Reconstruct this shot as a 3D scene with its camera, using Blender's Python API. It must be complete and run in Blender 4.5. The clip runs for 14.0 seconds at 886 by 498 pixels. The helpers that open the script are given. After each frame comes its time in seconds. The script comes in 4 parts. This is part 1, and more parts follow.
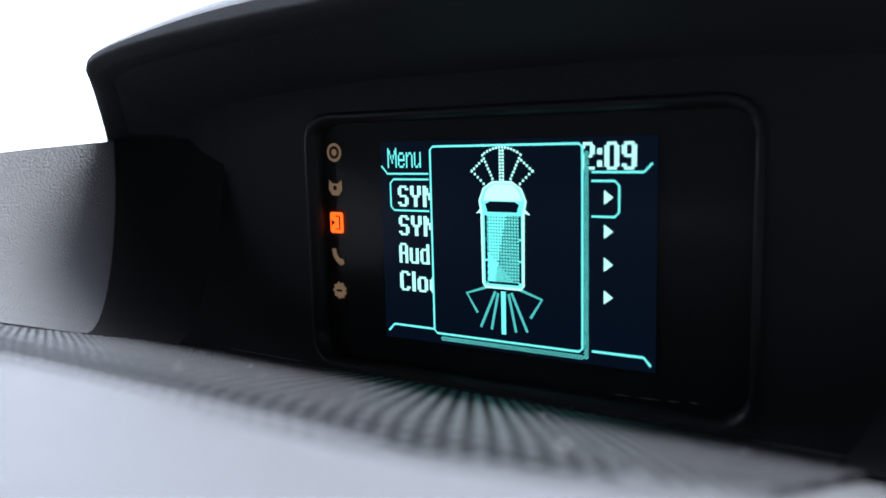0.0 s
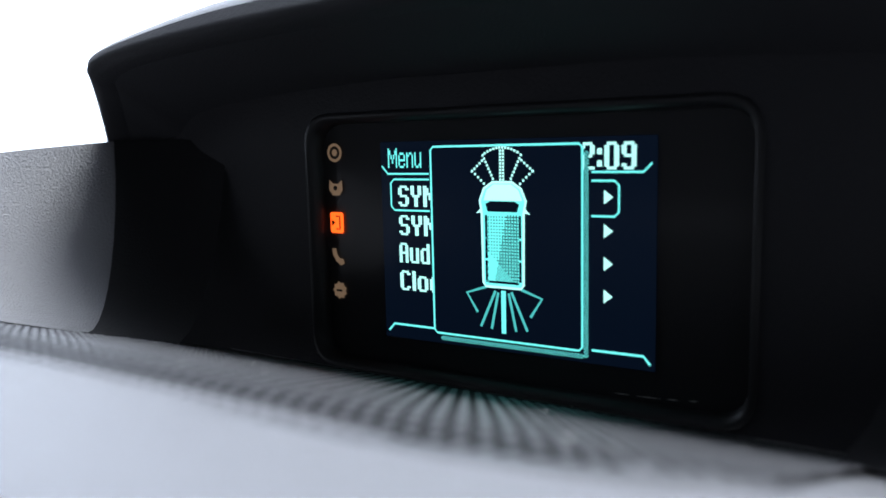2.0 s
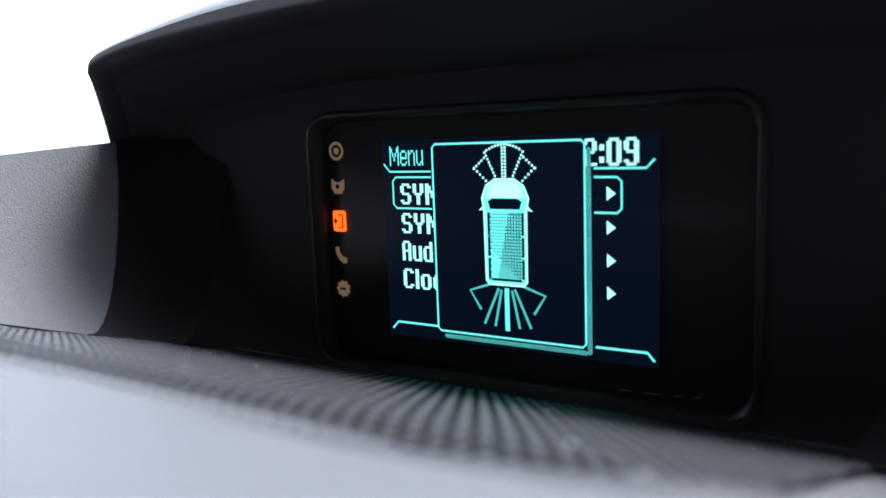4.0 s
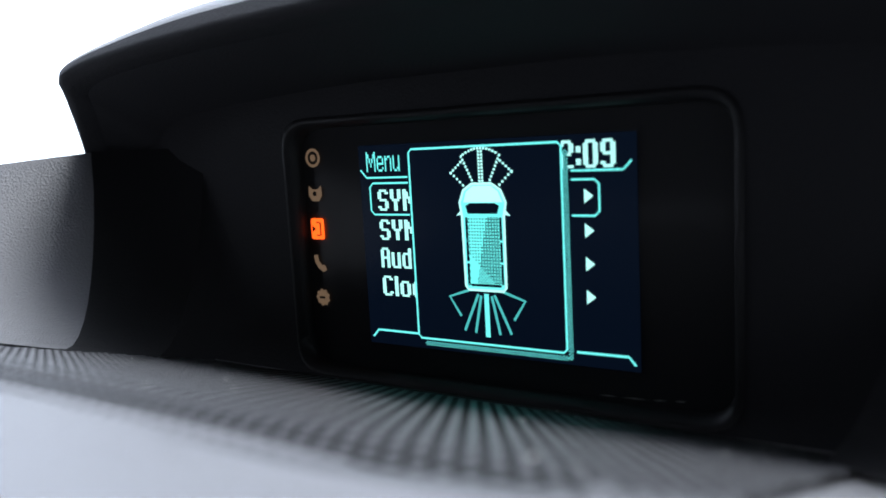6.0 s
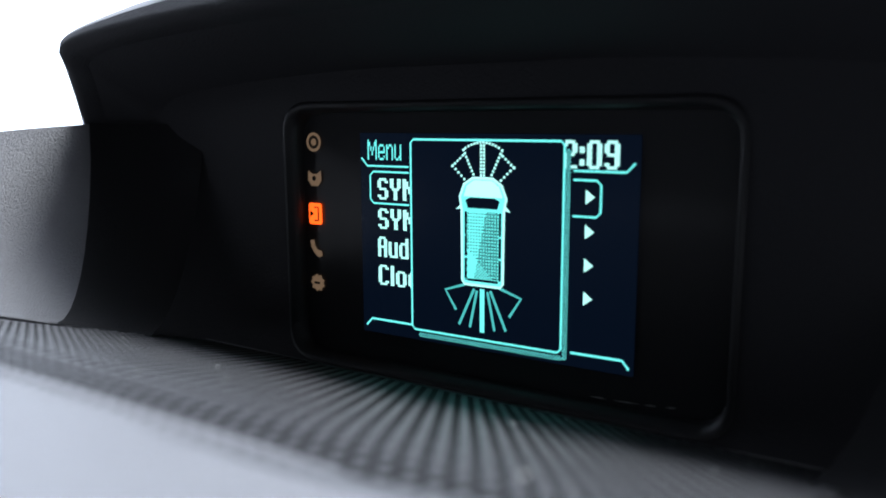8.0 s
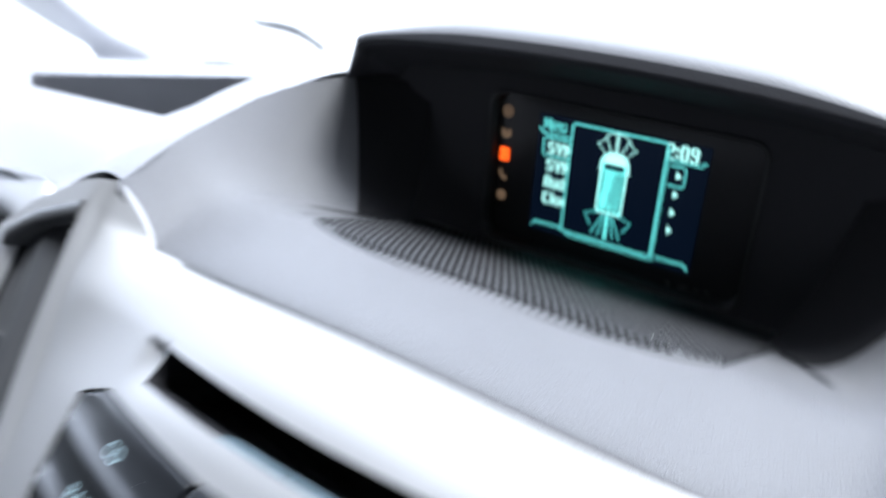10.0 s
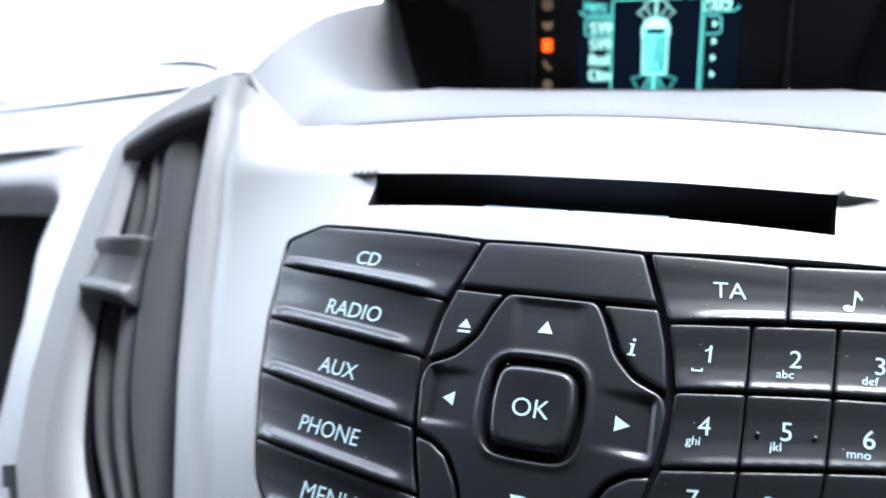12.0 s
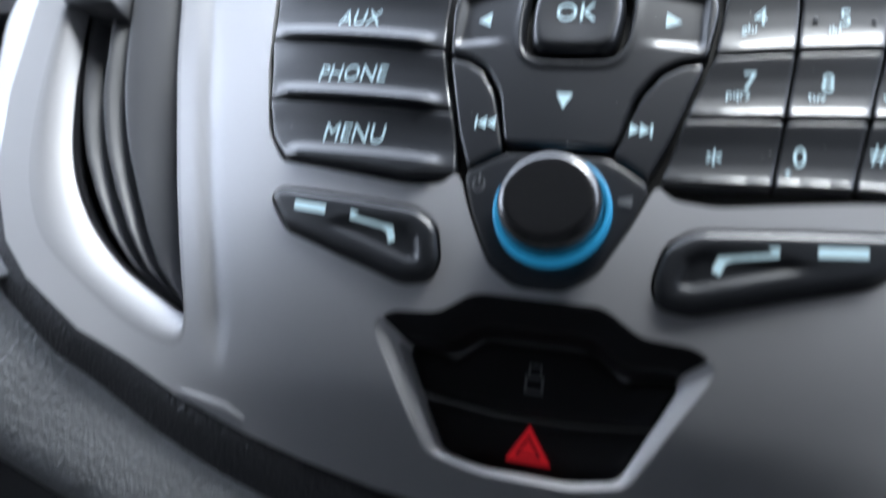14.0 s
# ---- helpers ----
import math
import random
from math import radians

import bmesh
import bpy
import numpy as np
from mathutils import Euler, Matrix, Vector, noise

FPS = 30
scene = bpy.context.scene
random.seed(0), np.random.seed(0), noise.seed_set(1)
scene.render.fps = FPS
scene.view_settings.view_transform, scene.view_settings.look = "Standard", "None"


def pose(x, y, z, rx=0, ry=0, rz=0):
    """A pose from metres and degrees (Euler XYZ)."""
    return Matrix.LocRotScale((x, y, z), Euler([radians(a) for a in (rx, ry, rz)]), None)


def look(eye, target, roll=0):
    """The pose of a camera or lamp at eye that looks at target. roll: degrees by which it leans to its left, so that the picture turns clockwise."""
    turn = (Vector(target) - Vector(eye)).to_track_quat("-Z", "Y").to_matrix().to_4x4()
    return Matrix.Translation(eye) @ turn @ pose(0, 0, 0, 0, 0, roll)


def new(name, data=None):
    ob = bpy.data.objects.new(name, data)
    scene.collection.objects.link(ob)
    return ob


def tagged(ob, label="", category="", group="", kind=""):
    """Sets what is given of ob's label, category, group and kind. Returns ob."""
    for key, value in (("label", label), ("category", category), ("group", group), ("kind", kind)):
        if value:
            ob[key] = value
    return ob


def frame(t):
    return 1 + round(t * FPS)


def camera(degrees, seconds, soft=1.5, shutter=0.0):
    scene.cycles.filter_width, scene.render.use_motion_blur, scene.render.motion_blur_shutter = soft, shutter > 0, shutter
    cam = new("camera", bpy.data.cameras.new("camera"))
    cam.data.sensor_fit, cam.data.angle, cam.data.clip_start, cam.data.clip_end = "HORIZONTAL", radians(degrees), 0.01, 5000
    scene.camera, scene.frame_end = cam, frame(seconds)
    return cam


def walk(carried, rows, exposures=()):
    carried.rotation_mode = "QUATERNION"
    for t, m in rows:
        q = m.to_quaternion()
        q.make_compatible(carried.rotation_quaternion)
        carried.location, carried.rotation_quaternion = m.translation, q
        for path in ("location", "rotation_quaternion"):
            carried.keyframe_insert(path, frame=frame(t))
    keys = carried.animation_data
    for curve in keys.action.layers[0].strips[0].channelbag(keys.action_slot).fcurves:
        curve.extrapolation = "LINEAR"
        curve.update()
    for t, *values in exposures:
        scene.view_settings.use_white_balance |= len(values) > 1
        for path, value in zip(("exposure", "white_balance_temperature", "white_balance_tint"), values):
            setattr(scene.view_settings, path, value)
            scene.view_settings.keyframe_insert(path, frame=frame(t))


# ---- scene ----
SC = 0.87e-3                                   # one unit of the dashboard plan in metres
LEAN = radians(36)                             # the console leans back by this much
TO_WORLD = Matrix.Translation((0, 0, 1.0)) @ Matrix.Diagonal((SC, SC, SC, 1))
CONSOLE = TO_WORLD @ Matrix.Rotation(-LEAN, 4, "X")     # x right, y inwards, z up along the console

cam = camera(59.67, 14.0, soft=1.6, shutter=0.9)
cam.data.dof.use_dof = True
cam.data.dof.focus_distance = 0.202
cam.data.dof.aperture_fstop = 9.5
PATH = [
    (0.0, 0.08963, 0.05522, 1.10039, 85.779, -0.920, 32.546),
    (0.5, 0.08945, 0.05465, 1.09985, 85.914, -0.926, 32.371),
    (1.0, 0.08943, 0.05469, 1.09961, 86.036, -1.081, 32.406),
    (1.5, 0.08949, 0.05449, 1.10000, 85.938, -1.093, 32.385),
    (2.0, 0.08917, 0.05377, 1.09956, 86.012, -0.976, 32.233),
    (2.5, 0.08930, 0.05403, 1.09934, 86.245, -0.771, 32.537),
    (5.0, 0.08990, 0.05654, 1.10202, 85.024, 0.275, 32.518),
    (5.5, 0.09187, 0.05880, 1.10096, 85.474, 1.167, 32.322),
    (6.0, 0.09166, 0.05955, 1.10126, 85.722, 0.806, 32.220),
    (6.5, 0.09384, 0.06555, 1.10184, 85.548, 0.747, 32.169),
    (7.0, 0.09277, 0.06435, 1.10271, 85.516, -0.146, 32.435),
    (9.3, 0.08880, 0.02711, 1.11861, 74.660, -4.690, 36.045),
    (9.5, 0.09934, 0.00009, 1.13144, 68.487, -6.035, 41.715),
    (9.7, 0.10008, -0.02161, 1.16091, 68.259, -8.005, 40.494),
    (10.0, 0.11885, -0.07651, 1.17106, 69.459, -5.534, 35.817),
    (10.5, 0.10650, -0.15771, 1.13781, 70.443, -1.218, 31.540),
    (11.0, 0.09228, -0.18567, 1.11741, 72.071, 0.647, 27.325),
    (11.5, 0.06135, -0.18971, 1.09854, 73.600, 1.228, 25.022),
    (12.0, 0.04585, -0.17467, 1.08782, 75.822, 0.794, 21.498),
    (12.5, 0.03613, -0.16490, 1.07126, 75.822, 0.763, 19.974),
    (13.0, 0.02882, -0.16961, 1.04501, 74.881, 0.010, 19.156),
    (13.5, 0.02968, -0.17999, 1.02134, 75.051, -0.004, 18.658),
    (14.0, 0.02974, -0.19353, 0.99692, 74.205, -0.650, 18.210),
]
walk(cam, [(t, pose(*p)) for t, *p in PATH],
     exposures=[(0, 1.2), (7.2, 1.1), (9.3, 1.35), (10.0, 1.42), (11.0, 1.58), (12.5, 1.86), (13.5, 1.84), (14.0, 1.8)])

# ---- light: a bright overcast day outside the windscreen and side windows
world = bpy.data.worlds.new("overcast_sky")
scene.world = world
world.use_nodes = True
wn = world.node_tree.nodes
sky = wn.new("ShaderNodeTexSky")
sky.sky_type, sky.sun_disc = "NISHITA", False
sky.sun_elevation, sky.sun_rotation = radians(72.7), radians(57)
sky.air_density, sky.dust_density = 1.0, 4.0
wn["Background"].inputs["Strength"].default_value = 0.2
cloud = wn.new("ShaderNodeMix")                 # an even white cloud cover over the sky
cloud.data_type = "RGBA"
cloud.inputs[0].default_value = 0.85
cloud.inputs[7].default_value = (8.8, 10.0, 12.2, 1)
world.node_tree.links.new(sky.outputs[0], cloud.inputs[6])
world.node_tree.links.new(cloud.outputs[2], wn["Background"].inputs[0])
sun = new("sun", bpy.data.lights.new("sun", "SUN"))
sun.data.energy, sun.data.angle, sun.data.color = 2.15, radians(24), (0.91, 0.97, 1.0)
sun.matrix_world = look((0.26, 0.17, 2.0), (0, 0, 1))


# ---- materials
def material(name, color, rough=0.5, metal=0.0, grain=0.0, scale=900.0, vary=0.12, emit=None, power=0.0, spec=0.5, coat=0.0):
    m = bpy.data.materials.new(name)
    m.use_nodes = True
    n, li = m.node_tree.nodes, m.node_tree.links
    b = n["Principled BSDF"]
    b.inputs["Roughness"].default_value, b.inputs["Metallic"].default_value = rough, metal
    b.inputs["Specular IOR Level"].default_value = spec
    b.inputs["Coat Weight"].default_value = coat
    b.inputs["Coat Roughness"].default_value = 0.17
    co = n.new("ShaderNodeTexCoord")
    n1, n2 = n.new("ShaderNodeTexNoise"), n.new("ShaderNodeTexNoise")
    n1.inputs["Scale"].default_value, n1.inputs["Detail"].default_value = 28.0, 4.0
    n2.inputs["Scale"].default_value, n2.inputs["Detail"].default_value = scale, 3.0
    for k in (n1, n2):
        li.new(co.outputs["Object"], k.inputs["Vector"])
    mix = n.new("ShaderNodeMix")
    mix.data_type = "RGBA"
    mix.inputs[6].default_value = (*[c * (1 - vary) for c in color], 1)
    mix.inputs[7].default_value = (*[min(1, c * (1 + vary)) for c in color], 1)
    add = n.new("ShaderNodeMath")
    add.operation = "ADD"
    half = n.new("ShaderNodeMath")
    half.operation = "MULTIPLY"
    half.inputs[1].default_value = 0.5
    li.new(n1.outputs["Fac"], add.inputs[0])
    li.new(n2.outputs["Fac"], add.inputs[1])
    li.new(add.outputs[0], half.inputs[0])
    li.new(half.outputs[0], mix.inputs[0])
    li.new(mix.outputs[2], b.inputs["Base Color"])
    rr = n.new("ShaderNodeMapRange")
    rr.inputs["To Min"].default_value, rr.inputs["To Max"].default_value = max(0.02, rough - 0.07), min(1, rough + 0.07)
    li.new(n1.outputs["Fac"], rr.inputs["Value"])
    li.new(rr.outputs["Result"], b.inputs["Roughness"])
    if grain:
        bump = n.new("ShaderNodeBump")
        bump.inputs["Strength"].default_value, bump.inputs["Distance"].default_value = min(1, grain), 0.0004 * max(1, grain)
        li.new(n2.outputs["Fac"], bump.inputs["Height"])
        li.new(bump.outputs["Normal"], b.inputs["Normal"])
    if emit:
        b.inputs["Emission Color"].default_value = (*emit, 1)
        b.inputs["Emission Strength"].default_value = power
    return m


SILVER = material("satin_silver_paint", (0.53, 0.53, 0.542), 0.5, 0.35, 0.02, 2500, 0.04)
RIM = material("bright_silver_paint", (0.46, 0.46, 0.472), 0.5, 0.3, 0.02, 2500, 0.04)
# silver made paler, so the light on the pocket's lips is in the colour
LIT_SILVER = material("silver_paint_lit", (0.88, 0.88, 0.9), 0.4, 0.1, 0.02, 2500, 0.04)
SOFT = material("grained_charcoal_plastic", (0.2, 0.2, 0.212), 0.42, 0, 0.5, 1400, 0.15)
INLAID = material("dark_inlay_plastic", (0.01, 0.01, 0.011), 0.7, 0, 0.4, 1400, 0.15, spec=0.15)
STUD = material("dark_stud_plastic", (0.075, 0.075, 0.08), 0.4, 0, 0.3, 1400, 0.15)
LOWER = material("grained_dark_plastic", (0.25, 0.255, 0.262), 0.55, 0, 2.5, 600, 0.35)
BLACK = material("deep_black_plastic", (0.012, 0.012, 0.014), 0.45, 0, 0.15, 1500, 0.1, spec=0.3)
TRAY = material("grained_shelf_plastic", (0.16, 0.16, 0.171), 0.45, 0, 1.2, 1700, 0.15)
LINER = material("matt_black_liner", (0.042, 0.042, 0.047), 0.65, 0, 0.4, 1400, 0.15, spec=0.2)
# near-black that stands in for the shade inside the hood
HOOD_SHADE = material("hood_shade_black", (0.022, 0.022, 0.024), 0.7, 0, 0.5, 1900, 0.3, spec=0.1)
BEZEL = material("satin_black_bezel", (0.026, 0.026, 0.029), 0.42, 0, 0.2, 1900, 0.15)
GASKET = material("black_grained_gasket", (0.045, 0.045, 0.049), 0.5, 0, 2.0, 700, 0.3)
CAP = material("black_knob_plastic", (0.008, 0.008, 0.009), 0.24, 0, 0.03, 3000, 0.1, spec=0.8, coat=1.0)
GROUND = material("pale_concrete", (0.4, 0.4, 0.39), 0.9, 0, 0.3, 60, 0.2)
TRIM = material("pale_pillar_trim", (0.5, 0.5, 0.52), 0.6, 0, 0.3, 900, 0.06)
GLOSS = material("black_display_glass", (0.045, 0.045, 0.048), 0.18, 0, 0, 900, 0.05, spec=0.25)
KEY = material("black_key_plastic", (0.0175, 0.02, 0.025), 0.42, 0, 0.12, 3000, 0.15, spec=0.6, coat=0.6)
GROOVE = material("black_key_gap", (0.006, 0.006, 0.006), 0.6)
VANE = material("grey_vent_plastic", (0.11, 0.113, 0.121), 0.42, 0, 0.1, 2500, 0.08)
SLIDER = material("dark_grey_slider_plastic", (0.11, 0.113, 0.12), 0.45, 0, 0.15, 2500, 0.08)
PRINT = material("pale_blue_print", (0.55, 0.74, 0.82), 0.5, 0, 0, 900, 0.03, (0.55, 0.8, 0.9), 0.12)
GUIDE = material("glossy_blue_guide_plastic", (0.3, 0.42, 0.5), 0.2, 0, 0, 900, 0.08)
GREYPRINT = material("dim_grey_print", (0.2, 0.21, 0.22), 0.5)
BLUE = material("blue_ring_light", (0.02, 0.22, 0.42), 0.4, 0, 0, 900, 0.05, (0.02, 0.28, 0.55), 0.14)
RED = material("red_hazard_print", (0.5, 0.015, 0.02), 0.4, 0, 0, 900, 0.05, (0.6, 0.01, 0.02), 0.12)
CYAN = material("lit_cyan_dots", (0.1, 0.4, 0.4), 0.5, 0, 0, 900, 0, (0.16, 0.9, 0.88), 0.55)
WHITE = material("lit_white_dots", (0.3, 0.5, 0.5), 0.5, 0, 0, 900, 0, (0.45, 1.0, 0.96), 0.6)
DIM = material("half_lit_dots", (0.05, 0.2, 0.2), 0.5, 0, 0, 900, 0, (0.06, 0.42, 0.42), 0.6)
NAVY = material("lit_screen_ground", (0.004, 0.006, 0.01), 0.25, 0, 0, 900, 0.05, (0.003, 0.008, 0.021), 0.24, spec=0.2)
# icon print that is given a weak glow to set its brightness
TAN = material("faint_glow_icon_print", (0.4, 0.28, 0.19), 0.5, 0, 0, 900, 0.05, (0.4, 0.26, 0.16), 0.15)
ORANGE = material("lit_orange_icon", (0.5, 0.1, 0.02), 0.5, 0, 0, 900, 0.05, (1.0, 0.1, 0.01), 1.0)
CLOTH = material("grey_cabin_lining", (0.08, 0.08, 0.08), 0.9, 0, 0.3, 400, 0.15)
RUBBER = material("weathered_wiper_rubber", (0.045, 0.045, 0.048), 0.6)
DUST_GLINT = material("pale_dust_and_glint", (0.6, 0.6, 0.58), 0.9)


# ---- building helpers
def sm(a, b, x):
    t = np.clip((np.asarray(x, float) - a) / (b - a), 0, 1)
    return t * t * (3 - 2 * t)


def mesh_object(name, verts, faces, mat, parent=None, label="", m=CONSOLE, flat=False):
    me = bpy.data.meshes.new(name)
    me.from_pydata([m @ Vector(v) for v in verts], [], faces)
    me.materials.append(mat)
    if not flat:
        me.polygons.foreach_set("use_smooth", [True] * len(me.polygons))
    ob = new(name, me)
    ob.parent = parent
    return tagged(ob, label)


def thing(name, label, category, group="", kind=""):
    return tagged(new(name), label, category, group, kind)


def dense(poly, step):
    out = []
    for (a, b), (c, d) in zip(poly, poly[1:] + poly[:1]):
        k = max(1, math.ceil(math.hypot(c - a, d - b) / step))
        out += [(a + (c - a) * i / k, b + (d - b) * i / k) for i in range(k)]
    return out


def rounded(poly, r, k=5):
    """The polygon with its corners rounded."""
    out, n = [], len(poly)
    for i in range(n):
        p, a, b = Vector(poly[i]), Vector(poly[i - 1]), Vector(poly[(i + 1) % n])
        u, v = a - p, b - p
        s, e = p + u.normalized() * min(r, u.length * 0.45), p + v.normalized() * min(r, v.length * 0.45)
        for j in range(k + 1):
            t = j / k
            q = s * (1 - t) ** 2 + p * 2 * t * (1 - t) + e * t * t
            out.append((q.x, q.y))
    return out


def inside(poly, x, z):
    x, z = np.asarray(x, float), np.asarray(z, float)
    r = np.zeros(x.shape, bool)
    for (a, b), (c, d) in zip(poly, poly[1:] + poly[:1]):
        if b != d:
            r ^= ((b > z) != (d > z)) & (x < (c - a) * (z - b) / (d - b) + a)
    return r


def gap(poly, x, z):
    """Distance to the polygon's outline."""
    x, z = np.asarray(x, float), np.asarray(z, float)
    best = np.full(x.shape, 1e9)
    for (a, b), (c, d) in zip(poly, poly[1:] + poly[:1]):
        l = (c - a) ** 2 + (d - b) ** 2 + 1e-12
        t = np.clip(((x - a) * (c - a) + (z - b) * (d - b)) / l, 0, 1)
        best = np.minimum(best, np.hypot(x - a - t * (c - a), z - b - t * (d - b)))
    return best


def fill(poly, step, holes=(), lines=(), rings=()):
    """Triangles that fill an outline with holes: points and faces."""
    from mathutils import geometry
    loops = [dense(poly, step)] + [dense(h, step) for h in holes]
    pts, edges = [], []
    for l in loops:
        o = len(pts)
        pts += l
        edges += [(o + i, o + (i + 1) % len(l)) for i in range(len(l))]
    for a, b in lines:
        o = len(pts)
        l = dense([a, b], step)[:math.ceil(math.dist(a, b) / step)] + [b]
        pts += l
        edges += [(o + i, o + i + 1) for i in range(len(l) - 1)]
    keep = step * 0.5
    for r in rings:                                   # rows of points that follow the outlines
        keep = max(keep, r + step * 0.45)
        for l in loops[:1 + len(holes)]:
            P = np.array(l)
            t = np.roll(P, -1, 0) - np.roll(P, 1, 0)
            n = np.stack([-t[:, 1], t[:, 0]], 1) / (np.linalg.norm(t, axis=1)[:, None] + 1e-9)
            for side in (1, -1):
                q = P + n * r * side
                good = inside(poly, q[:, 0], q[:, 1]) & (gap(poly, q[:, 0], q[:, 1]) > r * 0.93)
                for h in holes:
                    good &= ~inside(h, q[:, 0], q[:, 1]) & (gap(h, q[:, 0], q[:, 1]) > r * 0.93)
                pts += [tuple(p) for p in q[good].tolist()]
    xs, zs = np.array(poly).T
    gx, gz = np.meshgrid(np.arange(xs.min() + step / 2, xs.max(), step), np.arange(zs.min() + step / 2, zs.max(), step))
    gx[::2] += step / 2
    gx, gz = gx.ravel(), gz.ravel()
    ok = inside(poly, gx, gz) & (gap(poly, gx, gz) > keep)
    for h in holes:
        ok &= ~inside(h, gx, gz) & (gap(h, gx, gz) > keep)
    pts += list(zip(gx[ok].tolist(), gz[ok].tolist()))
    v, _, f, *_ = geometry.delaunay_2d_cdt([Vector(p) for p in pts], edges, [], 0, 1e-5)
    v = np.array([tuple(p) for p in v])
    mid = np.array([v[list(t)].mean(0) for t in f])
    ok = inside(poly, mid[:, 0], mid[:, 1])
    for h in holes:
        ok &= ~inside(h, mid[:, 0], mid[:, 1])
    tri = np.array([v[list(t)[:3]] for t in f])
    area = abs((tri[:, 1, 0] - tri[:, 0, 0]) * (tri[:, 2, 1] - tri[:, 0, 1]) - (tri[:, 1, 1] - tri[:, 0, 1]) * (tri[:, 2, 0] - tri[:, 0, 0]))
    ok &= area > 0.004 * step * step
    return v, [tuple(t) for t, k in zip(f, ok) if k], loops


def relief(name, poly, step, depth, mat, parent=None, label="", holes=(), skirt=0.0, m=CONSOLE, lines=(), rings=()):
    """A surface over an outline in x and z, at y = depth(x, z, distance to the edge), with walls that go inwards by skirt."""
    v, faces, loops = fill(poly, step, holes, lines, rings)
    x, z = v.T
    d = gap(poly, x, z)
    for h in holes:
        d = np.minimum(d, gap(h, x, z))
    y = depth(x, z, d)
    verts = [(a, b, c) for a, b, c in zip(x, y, z)]
    faces = [t[::-1] if (v[t[1]][0] - v[t[0]][0]) * (v[t[2]][1] - v[t[0]][1]) - (v[t[1]][1] - v[t[0]][1]) * (v[t[2]][0] - v[t[0]][0]) < 0 else t for t in faces]
    if skirt:
        for l in loops:
            lx, lz = np.array(l).T
            ly = depth(lx, lz, np.zeros(len(l)))
            o, k = len(verts), len(l)
            verts += list(zip(lx, ly, lz)) + list(zip(lx, ly + skirt, lz))
            faces += [(o + i, o + (i + 1) % k, o + k + (i + 1) % k, o + k + i) for i in range(k)]
    return mesh_object(name, verts, faces, mat, parent, label, m)


def strip(name, a, b, mat, parent=None, label="", m=CONSOLE, closed=True):
    """A band between two rows of points."""
    k = len(a)
    n = k if closed else k - 1
    return mesh_object(name, a + b, [(i, (i + 1) % k, k + (i + 1) % k, k + i) for i in range(n)], mat, parent, label, m)


def loft(name, rows, mat, parent=None, label="", m=TO_WORLD):
    k = len(rows[0])
    f = [(r * k + i, r * k + i + 1, (r + 1) * k + i + 1, (r + 1) * k + i) for r in range(len(rows) - 1) for i in range(k - 1)]
    return mesh_object(name, [p for r in rows for p in r], f, mat, parent, label, m)


def solid(name, verts, faces, mat, parent=None, label="", m=CONSOLE, bevel=0.0):
    bm = bmesh.new()
    vs = [bm.verts.new(m @ Vector(v)) for v in verts]
    for f in faces:
        bm.faces.new([vs[i] for i in f])
    bmesh.ops.recalc_face_normals(bm, faces=bm.faces)
    if bevel:
        bmesh.ops.bevel(bm, geom=bm.edges[:], offset=bevel * SC, segments=2, affect="EDGES", profile=0.6)
    me = bpy.data.meshes.new(name)
    bm.to_mesh(me)
    bm.free()
    me.materials.append(mat)
    ob = new(name, me)
    ob.parent = parent
    return tagged(ob, label)


BOX = [(0, 1, 3, 2), (4, 6, 7, 5), (0, 4, 5, 1), (2, 3, 7, 6), (0, 2, 6, 4), (1, 5, 7, 3)]


def box(name, x0, x1, y0, y1, z0, z1, mat, parent=None, label="", m=CONSOLE, bevel=0.0):
    return solid(name, [(x, y, z) for x in (x0, x1) for y in (y0, y1) for z in (z0, z1)], BOX, mat, parent, label, m, bevel)


def letters(text, bold=0.0):
    """Flat outlines of a word, as points and faces, one high."""
    cu = bpy.data.curves.new("word", "FONT")
    cu.body, cu.size, cu.resolution_u, cu.offset = text, 1.0, 3, bold
    ob = bpy.data.objects.new("word", cu)
    scene.collection.objects.link(ob)
    bpy.context.view_layer.update()
    me = bpy.data.meshes.new_from_object(ob.evaluated_get(bpy.context.evaluated_depsgraph_get()))
    v = np.array([tuple(p.co)[:2] for p in me.vertices])
    f = [tuple(p.vertices) for p in me.polygons]
    bpy.data.objects.remove(ob)
    bpy.data.curves.remove(cu)
    bpy.data.meshes.remove(me)
    return v, f


def lettering(text, x, z, high, depth, mat, parent, turn=0.0, wide=None, lean=0.0, name="lettering", m=CONSOLE, bold=0.0, size=None):
    """A printed word with its middle at x, z; high: of its capitals."""
    v, f = letters(text, bold)
    lo, hi = v.min(0), v.max(0)
    v = v - (lo + hi) / 2
    s = size or high / (hi[1] - lo[1])
    w = (wide / (hi[0] - lo[0])) if wide else s
    px, pz = v[:, 0] * w + lean * v[:, 1] * s, v[:, 1] * s
    c, q = math.cos(radians(turn)), math.sin(radians(turn))
    X, Z = x + px * c - pz * q, z + px * q + pz * c
    return mesh_object(name, list(zip(X, depth(X, Z), Z)), f, mat, parent, "", m, True)


def flat_shape(name, poly, depth, mat, parent, label="", m=CONSOLE):
    X, Z = np.array(poly, float).T
    return mesh_object(name, list(zip(X, depth(X, Z), Z)), [tuple(range(len(poly)))], mat, parent, label, m, True)


